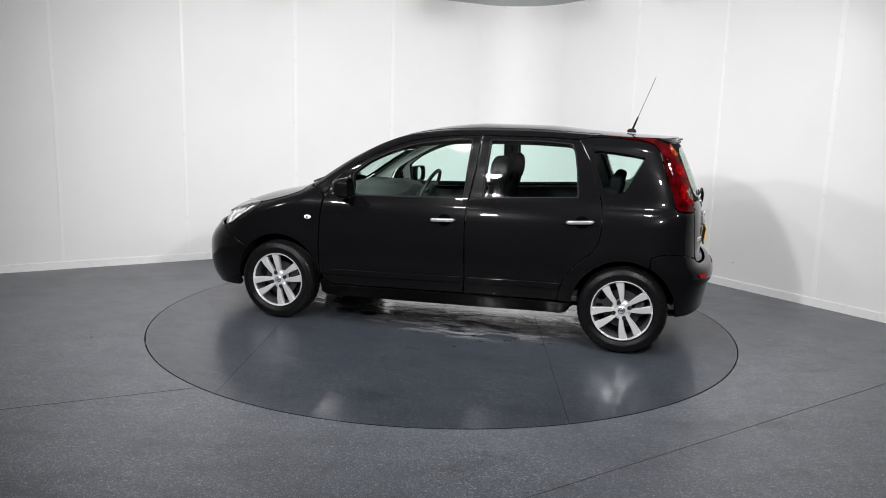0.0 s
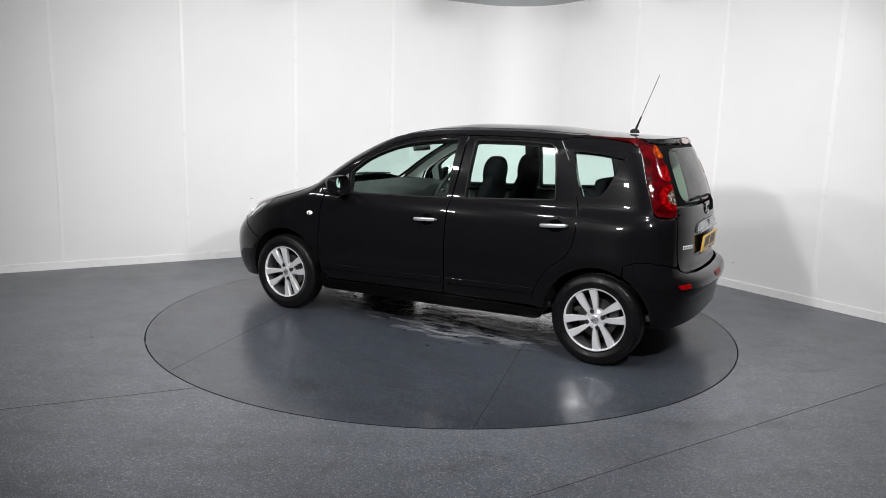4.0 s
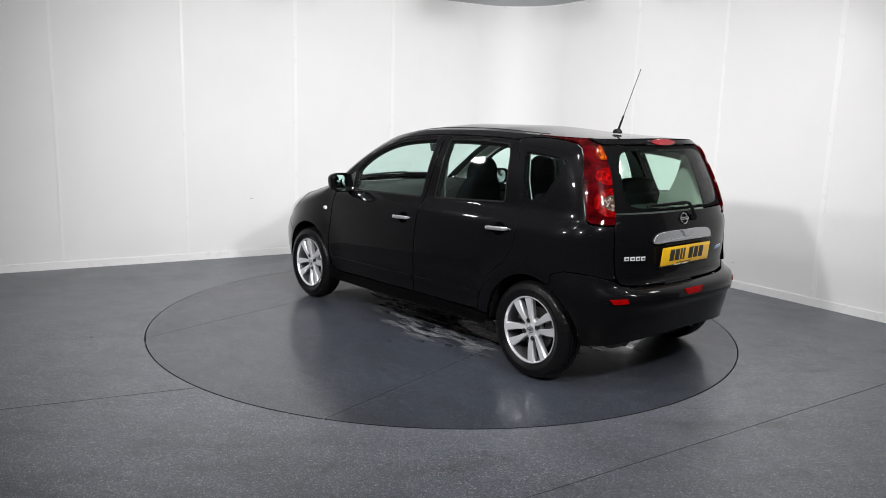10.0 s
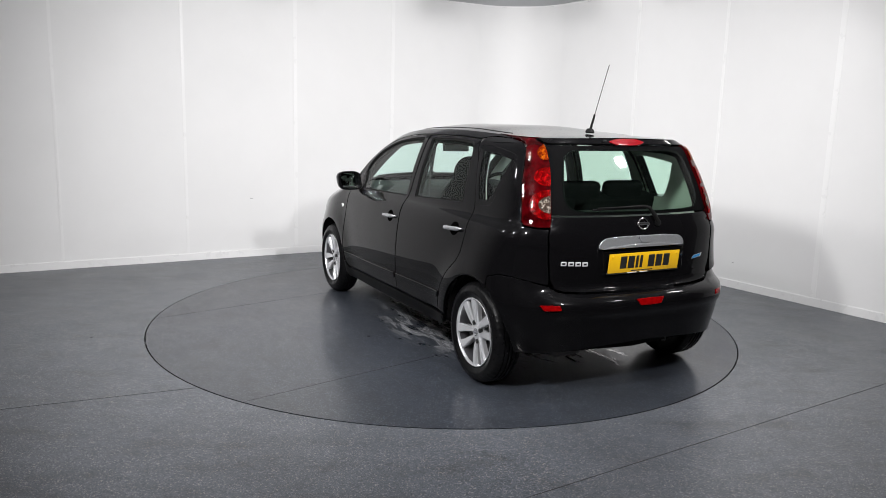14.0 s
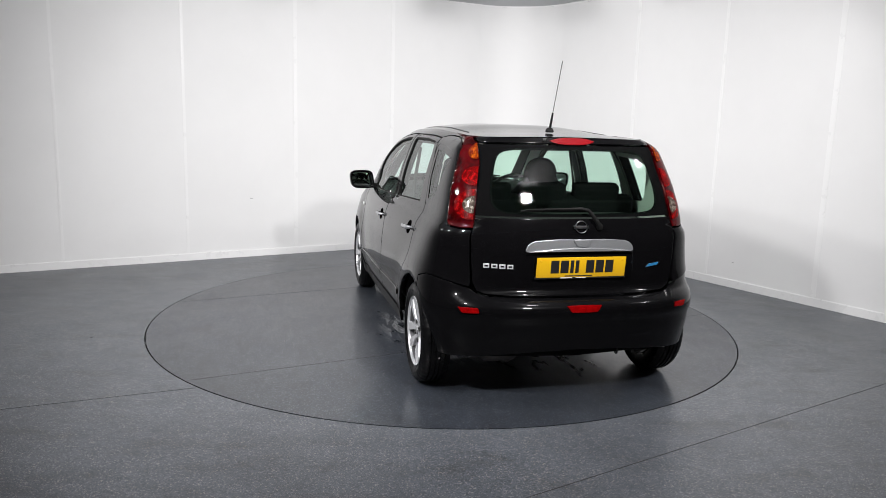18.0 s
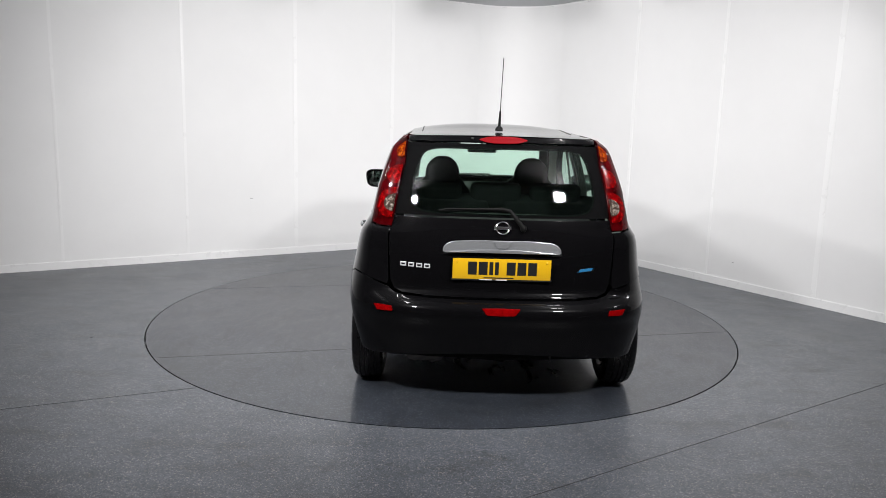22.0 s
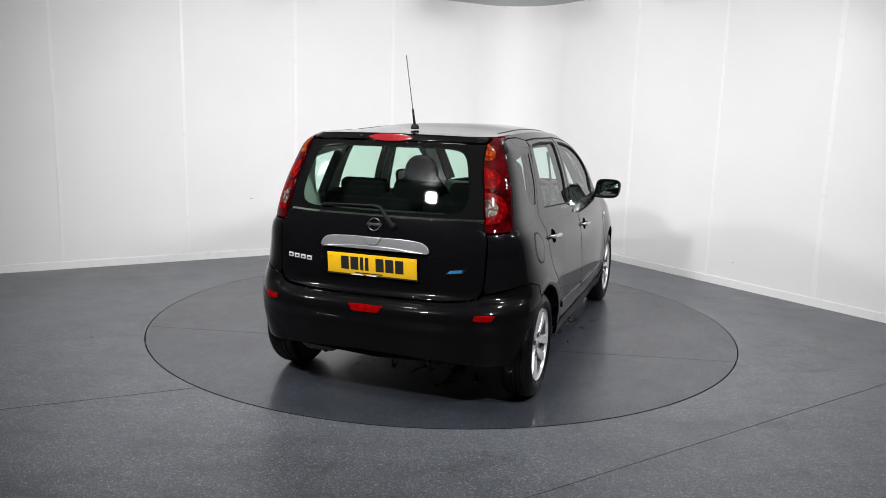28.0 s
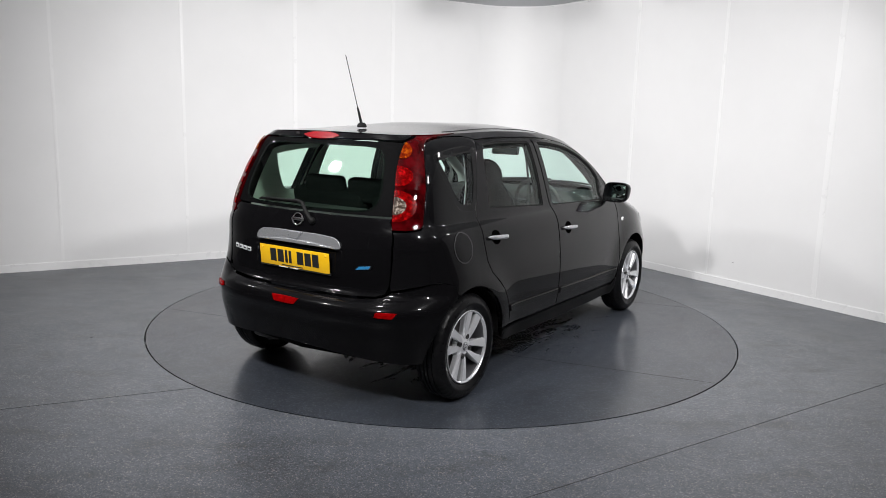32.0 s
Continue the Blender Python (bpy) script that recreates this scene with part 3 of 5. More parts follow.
    for k in ring:
        low[k] = len(verts)
        verts += [places[k], places[k] - normals[k] * rim]
        shown += [out[k], out[k]]
    faces = []
    for t in keep:
        a, b, c = (verts[k] for k in t)
        up = (b - a).cross(c - a).dot(normals[t[0]] + normals[t[1]] + normals[t[2]]) > 0
        faces.append(t if up else t[::-1])
    if rim:
        for (a, b), _ in rimmed:
            q = (low[a], low[b], low[b] + 1, low[a] + 1)
            flat = (verts[q[1]] - verts[q[0]]).cross(verts[q[2]] - verts[q[0]])
            faces.append(q if flat.dot(out[a] + out[b]) > 0 else q[::-1])
    if flank < 0:
        verts = [Vector((v.x, -v.y, v.z)) for v in verts]
        shown = [Vector((v.x, -v.y, v.z)) for v in shown]
        faces = [tuple(reversed(f)) for f in faces]
    me = bpy.data.meshes.new(name)
    me.from_pydata(verts, [], faces)
    me.materials.append(mat)
    me.shade_smooth()
    me.normals_split_custom_set_from_vertices(shown)
    ob = new(name, me)
    ob.parent = parent
    return tagged(ob, label)


def sheet(name, f, us, vs, parent, mat, thick=0.0, label=""):
    """A smooth sheet over a grid, with an inner face thick below it."""
    bm = bmesh.new()
    rows = [[bm.verts.new(f(u, v)) for v in vs] for u in us]
    for i in range(len(us) - 1):
        for j in range(len(vs) - 1):
            bm.faces.new((rows[i][j], rows[i + 1][j], rows[i + 1][j + 1], rows[i][j + 1]))
    bmesh.ops.remove_doubles(bm, verts=bm.verts[:], dist=1e-5)
    if thick:
        bmesh.ops.solidify(bm, geom=bm.faces[:], thickness=thick)
    bmesh.ops.recalc_face_normals(bm, faces=bm.faces[:])
    return part(name, bm, mat, parent, label)


def steps(a, b, n):
    return [a + (b - a) * k / n for k in range(n + 1)]


def arc(cx, cz, r, a0, a1, n=14):
    return [(cx + r * math.cos(radians(a)), cz + r * math.sin(radians(a))) for a in steps(a0, a1, n)]


def rounded_box(sx, sy, sz, bevel, at=(0, 0, 0), turn=(0, 0, 0), segments=3, bm=None):
    own = bmesh.new()
    bmesh.ops.create_cube(own, size=1, matrix=Matrix.Diagonal((sx, sy, sz, 1)))
    bmesh.ops.bevel(own, geom=own.edges[:], offset=bevel, segments=segments, profile=0.6, affect="EDGES")
    bmesh.ops.transform(own, matrix=pose(*at, *turn), verts=own.verts[:])
    if bm is None:
        return own
    join(bm, own)
    return bm


def join(bm, other):
    me = bpy.data.meshes.new("scrap")
    other.to_mesh(me)
    other.free()
    bm.from_mesh(me)
    bpy.data.meshes.remove(me)


def tube(points, radius, sides=8, bm=None, taper=None):
    """A round bar along points."""
    bm = bm or bmesh.new()
    pts = [Vector(p) for p in points]
    rings = []
    for i, p in enumerate(pts):
        d = (pts[min(i + 1, len(pts) - 1)] - pts[max(i - 1, 0)]).normalized()
        u = d.orthogonal().normalized() if abs(d.z) < 0.99 else Vector((1, 0, 0))
        if abs(d.z) < 0.99:
            u = d.cross(Vector((0, 0, 1))).normalized()
        v = d.cross(u)
        r = taper[i] if taper else radius
        rings.append([bm.verts.new(p + (u * math.cos(k * math.tau / sides) + v * math.sin(k * math.tau / sides)) * r) for k in range(sides)])
    for a, b in zip(rings, rings[1:]):
        for k in range(sides):
            bm.faces.new((a[k], a[(k + 1) % sides], b[(k + 1) % sides], b[k]))
    bm.faces.new(rings[0][::-1]), bm.faces.new(rings[-1])
    bmesh.ops.recalc_face_normals(bm, faces=bm.faces[:])
    return bm


def spun(profile, n=64, axis="Y"):
    """A body of revolution: profile of (radius, height along the axis)."""
    bm = bmesh.new()
    rings = []
    for r, h in profile:
        ring = []
        for k in range(n):
            c, s = math.cos(k * math.tau / n) * r, math.sin(k * math.tau / n) * r
            ring.append(bm.verts.new((c, h, s) if axis == "Y" else (c, s, h)))
        rings.append(ring)
    for a, b in zip(rings, rings[1:]):
        for k in range(n):
            bm.faces.new((a[k], a[(k + 1) % n], b[(k + 1) % n], b[k]))
    bmesh.ops.remove_doubles(bm, verts=bm.verts[:], dist=1e-6)
    bmesh.ops.recalc_face_normals(bm, faces=bm.faces[:])
    return bm


# ---- the car ----
car = tagged(new("car"), "glossy black five-door hatchback with silver alloy wheels parked on the turntable", "car")
FRAME = Curve((0.834, 1.123), (0.622, 1.261), (0.41, 1.36), (0.2, 1.42), (-0.17, 1.455), (-0.63, 1.458), (-0.91, 1.449), (-1.02, 1.44))


def flankline(pts):
    return [side(x, z) for x, z in pts]


def tailline(pts):
    return [back(y, z) for y, z in pts]


def run(curve, x0, x1, n, up=0.0):
    return [(x, curve(x) + up) for x in steps(x0, x1, n)]


FRONT_ARCH, REAR_ARCH = (1.285, 0.31), (-1.3, 0.305)
F_GLASS = nick([(0.715, 0.988), (0.722, 1.15)] + [(x, FRAME(x) - 0.026) for x in steps(0.6, -0.10, 9)] + [(-0.177, 1.432), (-0.147, 1.012)], 0.025)
R_GLASS = nick([(-0.283, 1.02), (-0.302, 1.432), (-0.64, 1.436), (-0.885, 1.424), (-0.915, 1.37), (-0.938, 1.25), (-0.961, 1.054)], 0.025)
Q_GLASS = nick(flankline([(-0.992, 1.412), (-1.11, 1.41), (-1.222, 1.40), (-1.33, 1.386), (-1.428, 1.366), (-1.30, 1.10), (-1.262, 1.065), (-1.117, 1.054), (-1.06, 1.185)]), 0.035)
DOOR_EDGE = [(-0.955, 1.42), (-1.02, 1.31), (-1.083, 1.142), (-1.121, 1.01), (-1.136, 0.88), (-1.122, 0.769), (-1.085, 0.70)] + arc(*REAR_ARCH, 0.444, 54, 5, 8)
LAMP_LOW = [(-1.2, 1.466), (-1.32, 1.456), (-1.398, 1.443), (-1.45, 1.42), (-1.48, 1.38), (-1.508, 1.302), (-1.54, 1.2), (-1.567, 1.13), (-1.59, 1.06), (-1.606, 1.012), (-1.63, 0.992), (-1.693, 0.983)]


INNER = Curve((0.98, 0.066), (1.158, 0.038), (1.329, 0.004), (1.40, -0.003), (1.455, -0.010))


def half_loop(pts, centre):
    """An outline that crosses the middle: one half given, the other mirrored."""
    return pts + [(2 * centre - a, z) for a, z in reversed(pts) if abs(a - centre) > 1e-4]


for s in (1, -1):
    # front door
    outline = [(0.938, 0.47), (0.946, 0.62), (0.943, 0.87), (0.925, 0.97), (0.875, 1.075)] + run(FRAME, 0.834, -0.235, 20) + [(-0.215, 1.2), (-0.178, 0.98), (-0.18, 0.75), (-0.19, 0.46), (-0.182, 0.335), (0.3, 0.325), (0.84, 0.312), (0.905, 0.36)]
    door = panel("front_door", outline, car, PAINT, [F_GLASS], flank=s)
    panel("window_glass", F_GLASS, door, GLASS, lift=-0.010, rim=0.0, roll=0, step=0.05, flank=s, label="green-tinted side window glass")
    ring = inset(F_GLASS, 0.007)
    panel("window_seal", inset(F_GLASS, -0.006), door, SEALBLACK, [ring], lift=-0.003, rim=0.046, roll=0, gap=0, flank=s)
    low = [(0.90, 0.40), (0.91, 0.965), (0.72, 0.975), (-0.14, 1.0), (-0.15, 0.38)]
    panel("door_card", low, door, TRIMDARK, lift=-0.075, rim=0.0, roll=0, step=0.1, flank=s)
    panel("frame_trim", [(0.80, 1.10)] + [(x, FRAME(x) - 0.004) for x in steps(0.72, -0.215, 10)] + [(-0.19, 1.0), (0.78, 0.98)], door, TRIMMID, [inset(F_GLASS, -0.002)], lift=-0.05, rim=0.0, roll=0, flank=s)
    # rear door
    outline = run(FRAME, -0.245, -0.93, 10) + DOOR_EDGE + [(-0.5, 0.335), (-0.187, 0.335), (-0.195, 0.46), (-0.185, 0.75), (-0.183, 0.98), (-0.22, 1.2)]
    rear_door = panel("rear_door", outline, car, PAINT, [R_GLASS], flank=s)
    panel("window_glass", R_GLASS, rear_door, GLASS, lift=-0.010, rim=0.0, roll=0, step=0.05, flank=s, label="green-tinted side window glass")
    panel("window_seal", inset(R_GLASS, -0.006), rear_door, SEALBLACK, [inset(R_GLASS, 0.007)], lift=-0.003, rim=0.046, roll=0, gap=0, flank=s)
    panel("door_card", [(-0.21, 0.40), (-0.20, 1.005), (-0.97, 1.04), (-1.05, 0.99), (-1.05, 0.78), (-0.93, 0.60), (-0.88, 0.40)], rear_door, TRIMDARK, lift=-0.075, rim=0.0, roll=0, step=0.1, flank=s)
    panel("frame_trim", run(FRAME, -0.26, -0.92, 8, -0.004) + [(-1.0, 1.33), (-1.07, 1.14), (-1.09, 1.03), (-0.21, 1.0), (-0.24, 1.2)], rear_door, TRIMGREY, [inset(R_GLASS, -0.002)], lift=-0.05, rim=0.0, roll=0, flank=s)
    # quarter panel behind it
    outline = flankline([(-0.93, 1.4525), (-1.02, 1.468)] + LAMP_LOW) + tailline([(0.6, 0.982), (0.612, 0.9), (0.61, 0.8), (0.606, 0.70), (0.612, 0.672)]) + flankline([(-1.70, 0.695), (-1.63, 0.7095), (-1.55, 0.7105), (-1.47, 0.685)] + arc(*REAR_ARCH, 0.347, 118, 5, 20)) + DOOR_EDGE[::-1]
    quarter = panel("rear_quarter_panel", outline, car, PAINT, [Q_GLASS], flank=s)
    panel("window_glass", Q_GLASS, quarter, GLASS, lift=-0.004, rim=0.0, roll=0, step=0.05, flank=s, label="green-tinted quarter window glass")
    panel("window_seal", inset(Q_GLASS, -0.005), quarter, PAINT, [inset(Q_GLASS, 0.034)], lift=-0.001, rim=0.05, roll=0, gap=0, flank=s)
    inner = flankline([(-1.0, 1.43), (-1.35, 1.42), (-1.45, 1.38), (-1.55, 1.05), (-1.55, 0.74), (-1.15, 0.74), (-1.12, 1.05)])
    panel("quarter_trim", inner, quarter, TRIMGREY, [inset(Q_GLASS, 0.036)], lift=-0.06, rim=0.0, roll=0, step=0.06, flank=s)
    # sill, wing, cant rail
    panel("sill", flankline([(0.93, 0.345), (0.90, 0.352), (0.84, 0.305), (0.3, 0.318), (-0.18, 0.328), (-0.85, 0.328), (-0.953, 0.33), (-0.948, 0.295), (-0.925, 0.265), (-0.88, 0.25), (-0.3, 0.238), (0.3, 0.228), (0.88, 0.222), (0.93, 0.25)]), car, SILL, flank=s, lift=0.004, dome=0.004, roll=0.005)
    wing = [(0.9425, 0.47), (0.9505, 0.62), (0.9475, 0.87), (0.9325, 0.968), (1.0, 1.02)] + run(EDGE, 1.08, 1.46, 10, -0.004) + [(1.50, 0.885), (1.57, 0.845), (1.66, 0.785), (1.74, 0.73), (1.84, 0.685), (1.80, 0.652), (1.68, 0.597), (1.60, 0.567)] + arc(*FRONT_ARCH, 0.357, 40, 174, 24)
    panel("front_wing", flankline(wing), car, PAINT, flank=s)
    rail = flankline(run(EDGE, 1.07, -1.26, 48, 0.001) + [(-1.26, 1.464), (-1.2, 1.468), (-1.02, 1.4705), (-0.93, 1.4555)] + run(FRAME, -0.90, 0.834, 34, 0.004) + [(0.883, 1.08), (0.935, 0.985), (0.99, 1.012)])
    panel("side_rail", rail, car, PAINT, flank=s, rim=0.004, gap=0.0, roll=0)
    panel("rail_trim", rail, car, TRIMGREY, flank=s, rim=0.0, roll=0, lift=-0.035)
    strip = flankline([(0.90, 0.432), (0.3, 0.444), (-0.172, 0.458), (-0.172, 0.415), (0.3, 0.402), (0.905, 0.392)])
    panel("rub_strip", nick(strip, 0.012), door, PAINT, lift=0.009, rim=0.014, flank=s, dome=0.005, roll=0.006, gap=0.0)
    strip = flankline([(-0.205, 0.458), (-0.55, 0.466), (-0.885, 0.47), (-0.865, 0.428), (-0.55, 0.424), (-0.205, 0.416)])
    panel("rub_strip", nick(strip, 0.012), rear_door, PAINT, lift=0.009, rim=0.014, flank=s, dome=0.005, roll=0.006, gap=0.0)
    # tail lamp
    lamp_line = flankline([(-1.05, 1.484), (-1.2, 1.481), (-1.35, 1.477), (-1.46, 1.474)]) + tailline([(0.56, 1.4725), (0.54, 1.472), (0.515, 1.471), (0.519, 1.44), (0.525, 1.40), (0.532, 1.329), (0.565, 1.158), (0.592, 1.0), (0.594, 0.988)]) + flankline([(x, z + 0.003) for x, z in LAMP_LOW[::-1]])
    tail = panel("tail_lamp", lamp_line, car, LENS, lift=0.003, dome=0.011, step=0.02, flank=s, label="dark red wrap-round tail lamp", rim=0.02)

    def blob(cy, cz, ry, rz, name, mat, lift, hole=None, under=None):
        ca, _ = back(cy, cz)
        pts = [(ca + ry * math.cos(k * math.tau / 28), cz + rz * math.sin(k * math.tau / 28)) for k in range(28)]
        cut = [(ca - 0.004 + hole * ry * math.cos(k * math.tau / 28), cz + hole * rz * math.sin(k * math.tau / 28)) for k in range(28)] if hole else None
        pts = [(max(a, back(0.534 + INNER(z), z)[0]), z) for a, z in pts]
        if cut:
            cut = [(max(a, back(0.534 + INNER(z), z)[0] + 0.001), z) for a, z in cut]
        panel(name, pts, tail, mat, [cut] if cut else [], lift=lift, step=0.012, rim=0.004, roll=0, gap=0, dome=0.002, flank=s)

    blob(0.536 + INNER(1.395), 1.395, 0.044, 0.046, "indicator_bowl", AMBER, 0.0135)
    blob(0.536 + INNER(1.26), 1.26, 0.068, 0.052, "brake_bowl", REDBOWL, 0.0135)
    blob(0.536 + INNER(1.11), 1.11, 0.084, 0.080, "fog_ring", REDBOWL, 0.0135, 0.58)
    blob(0.536 + INNER(1.11), 1.11, 0.047, 0.045, "reverse_bowl", CLEARBOWL, 0.0138)
    # headlamp, side repeater, door handles
    head = [(1.482, 0.686), (1.53, 0.754), (1.532, 0.80), (1.535, 0.83), (1.495, 0.862), (1.422, 0.888), (1.362, 0.908), (1.337, 0.886), (1.337, 0.833), (1.36, 0.78), (1.40, 0.722), (1.438, 0.70)]
    headlamp = panel("headlamp", nick(head, 0.02), car, HEADGLASS, flank=s, lift=-0.022, rim=0.0, roll=0, label="clear headlamp with silver reflector")
    panel("lamp_cover", nick(head, 0.02), headlamp, COVER, flank=s, dome=0.008, lift=0.004, rim=0.012)
    panel("lamp_bezel", nick(head, 0.02), headlamp, CHROME, [inset(nick(head, 0.02), 0.012)], flank=s, lift=-0.006, rim=0.016)
    for ca, cz, r in ((1.405, 0.835, 0.038), (1.452, 0.765, 0.036)):
        bowl = [(ca + r * math.cos(k * math.tau / 24), cz + 1.2 * r * math.sin(k * math.tau / 24)) for k in range(24)]
        panel("lamp_bowl", bowl, headlamp, CHROME, flank=s, lift=-0.016, dome=-0.022, rim=0.006, roll=0, gap=0, step=0.012)
    x, y, z = skin(*side(1.047, 0.81))
    rep = bmesh.new()
    bmesh.ops.create_uvsphere(rep, u_segments=20, v_segments=10, radius=1, matrix=Matrix.Translation((x, s * (y - 0.002), z)) @ Matrix.Diagonal((0.030, 0.012, 0.017, 1)))
    part("side_repeater", rep, CLEARLENS, car, "clear oval side indicator")
    rep = bmesh.new()
    bmesh.ops.create_uvsphere(rep, u_segments=12, v_segments=8, radius=1, matrix=Matrix.Translation((x, s * (y + 0.0085), z)) @ Matrix.Diagonal((0.009, 0.003, 0.008, 1)))
    part("bulb", rep, STEEL, car)
    for parent, x0, x1, z0, z1 in ((door, 0.077, -0.112, 0.852, 0.860), (rear_door, -0.886, -1.085, 0.890, 0.902)):
        xm, zm = (x0 + x1) / 2, (z0 + z1) / 2
        # flat matte black disc: the dark of the handle's hollow, painted on
        cup = [(xm - 0.012 + 0.05 * math.cos(k * math.tau / 24), zm - 0.002 + 0.041 * math.sin(k * math.tau / 24)) for k in range(24)]
        panel("handle_cup_shade", cup, parent, CUP_SHADE, lift=0.0012, rim=0.002, roll=0, gap=0, step=0.02, flank=s)
        y0, y1 = skin(x0, z0)[1], skin(x1, z1)[1]
        hb = bmesh.new()
        rings = []
        for k in range(17):
            t = k / 16
            bow = 0.034 * (1 - (2 * t - 1) ** 6) ** 0.5
            hh = 0.013 * (1 - (2 * t - 1) ** 8) ** 0.5 + 0.001
            c = Vector((x0 + (x1 - x0) * t, y0 + (y1 - y0) * t + bow - 0.006, z0 + (z1 - z0) * t))
            ring = []
            for j in range(14):
                w = j * math.tau / 14
                ring.append(hb.verts.new((c.x, s * (c.y + 0.0085 * math.cos(w)), c.z + hh * math.copysign(abs(math.sin(w)) ** 0.7, math.sin(w)))))
            rings.append(ring)
        for a, b in zip(rings, rings[1:]):
            for j in range(14):
                hb.faces.new((a[j], a[(j + 1) % 14], b[(j + 1) % 14], b[j]))
        hb.faces.new(rings[0]), hb.faces.new(rings[-1][::-1])
        bmesh.ops.recalc_face_normals(hb, faces=hb.faces[:])
        handle = part("door_handle", hb, SATIN, parent, "satin silver pull handle")
    # door mirror
    seat_pose = pose(0.735, 0.878, 1.048, 0, 4, 6)

    def shell(u, k, w, h, lower=1.0):
        """A point of the mirror's rounded outline."""
        c, d = math.cos(k), math.sin(k)
        n = 3.4 if c > 0 else 4.4
        r = (abs(c) ** n + abs(d) ** n) ** (-1 / n)
        p = seat_pose @ Vector((u, r * c * w + 0.01 * r * d, r * d * h))
        return (p.x, s * p.y, p.z)

    hb = bmesh.new()
    turns = [k * math.tau / 40 for k in range(40)]
    rings = [[hb.verts.new(shell(u, k, w, h)) for k in turns] for u, w, h in ((0.014, 0.074, 0.054), (-0.02, 0.083, 0.061), (-0.058, 0.086, 0.064), (-0.062, 0.092, 0.070), (-0.056, 0.097, 0.075), (-0.03, 0.099, 0.077), (0.0, 0.096, 0.074), (0.025, 0.087, 0.066), (0.045, 0.070, 0.053), (0.058, 0.045, 0.034), (0.063, 0.016, 0.012))]
    for a, b in zip(rings, rings[1:]):
        for k in range(40):
            hb.faces.new((a[k], a[(k + 1) % 40], b[(k + 1) % 40], b[k]))
    hb.faces.new(rings[-1]), hb.faces.new(rings[0][::-1])
    bmesh.ops.recalc_face_normals(hb, faces=hb.faces[:])
    door_mirror = part("door_mirror", hb, PAINT, car)
    hb = bmesh.new()
    rings = [[hb.verts.new(shell(-0.026 - (0.08 if s > 0 else 0.15) * math.cos(k) * q * 0.08 - 0.0022 * (1 - q * q), k, 0.081 * max(q, 0.01), 0.059 * max(q, 0.01))) for k in turns] for q in (1.0, 0.75, 0.5, 0.25, 0.0)]
    for a, b in zip(rings, rings[1:]):
        for k in range(40):
            hb.faces.new((a[k], a[(k + 1) % 40], b[(k + 1) % 40], b[k]))
    hb.faces.new(rings[-1])
    bmesh.ops.recalc_face_normals(hb, faces=hb.faces[:])
    part("mirror_glass", hb, MIRROR, door_mirror)
    hb = rounded_box(0.07, 0.14, 0.045, 0.018, (0.765, 0.785, 0.995), (0, 0, 0), 3)
    for v in hb.verts:
        v.co.y *= s
    if s < 0:
        bmesh.ops.reverse_faces(hb, faces=hb.faces[:])
    part("mirror_foot", hb, BLACK, door_mirror)
    panel("mirror_base", [(0.735, 0.985), (0.735, 1.14), (0.83, 1.075), (0.885, 0.985)], door_mirror, BLACK, lift=0.003, flank=s)
    # arch liners
    for cx, cz, r, wide in ((*FRONT_ARCH, 0.366, 0.012), (*REAR_ARCH, 0.356, 0.012)):
        hb = bmesh.new()
        outer = [[hb.verts.new((cx + r * math.cos(a), s * y, cz + r * math.sin(a))) for y in (min(0.81, skin(*side(cx + r * math.cos(a), cz + r * math.sin(a)))[1] - wide), 0.5)] for a in steps(0.0, math.pi, 24)]
        for a, b in zip(outer, outer[1:]):
            hb.faces.new((a[0], b[0], b[1], a[1]))
        hb.faces.new([o[1] for o in outer])
        part("arch_liner", hb, UNDER, car)

# tail: bumper, tailgate, rear window
bumper = flankline([(-1.47, 0.682), (-1.55, 0.708), (-1.63, 0.707), (-1.70, 0.693)]) + tailline([(0.615, 0.665), (0.575, 0.638), (0.52, 0.627), (0.4, 0.622), (0.2, 0.62), (0.0, 0.619)])
bumper_low = tailline([(0.0, 0.325), (0.25, 0.318), (0.44, 0.305), (0.60, 0.29)]) + flankline([(-1.72, 0.28), (-1.675, 0.28)] + arc(*REAR_ARCH, 0.352, 184, 119, 12))
C = XR - 1.0
loop = bumper + [(2 * C - a, z) for a, z in bumper[-2::-1]] + [(2 * C - a, z) for a, z in bumper_low[::-1]] + bumper_low[1:]
rear_bumper = panel("rear_bumper", loop, car, PAINT, step=0.03, gap=0.0006, roll=0.002)
gate = tailline([(0.0, 1.047), (0.3, 1.047), (0.588, 1.05), (0.600, 0.985), (0.609, 0.9), (0.607, 0.8), (0.602, 0.70), (0.58, 0.652), (0.533, 0.635), (0.4, 0.6275), (0.2, 0.6255), (0.0, 0.6245)])
tailgate = panel("tailgate", half_loop(gate[1:-1], C), car, PAINT, step=0.03)
pane = half_loop(tailline([(0.02, 1.442), (0.3, 1.442), (0.534, 1.44), (0.540, 1.40), (0.551, 1.32), (0.578, 1.18), (0.598, 1.056), (0.3, 1.053), (0.02, 1.053)]), C)
clear = half_loop(tailline([(0.02, 1.408), (0.36, 1.408), (0.425, 1.39), (0.452, 1.34), (0.478, 1.22), (0.484, 1.14), (0.46, 1.095), (0.39, 1.08), (0.02, 1.075)]), C)
rear_window = panel("rear_window", inset(nick(clear, 0.05), -0.012), tailgate, REARGLASS, lift=-0.002, rim=0.0, roll=0, step=0.04, label="green-tinted rear window glass")
panel("window_border", pane, rear_window, FRIT, [nick(clear, 0.05)], lift=-0.007, rim=0.0, roll=0, step=0.04, label="black printed glass border")
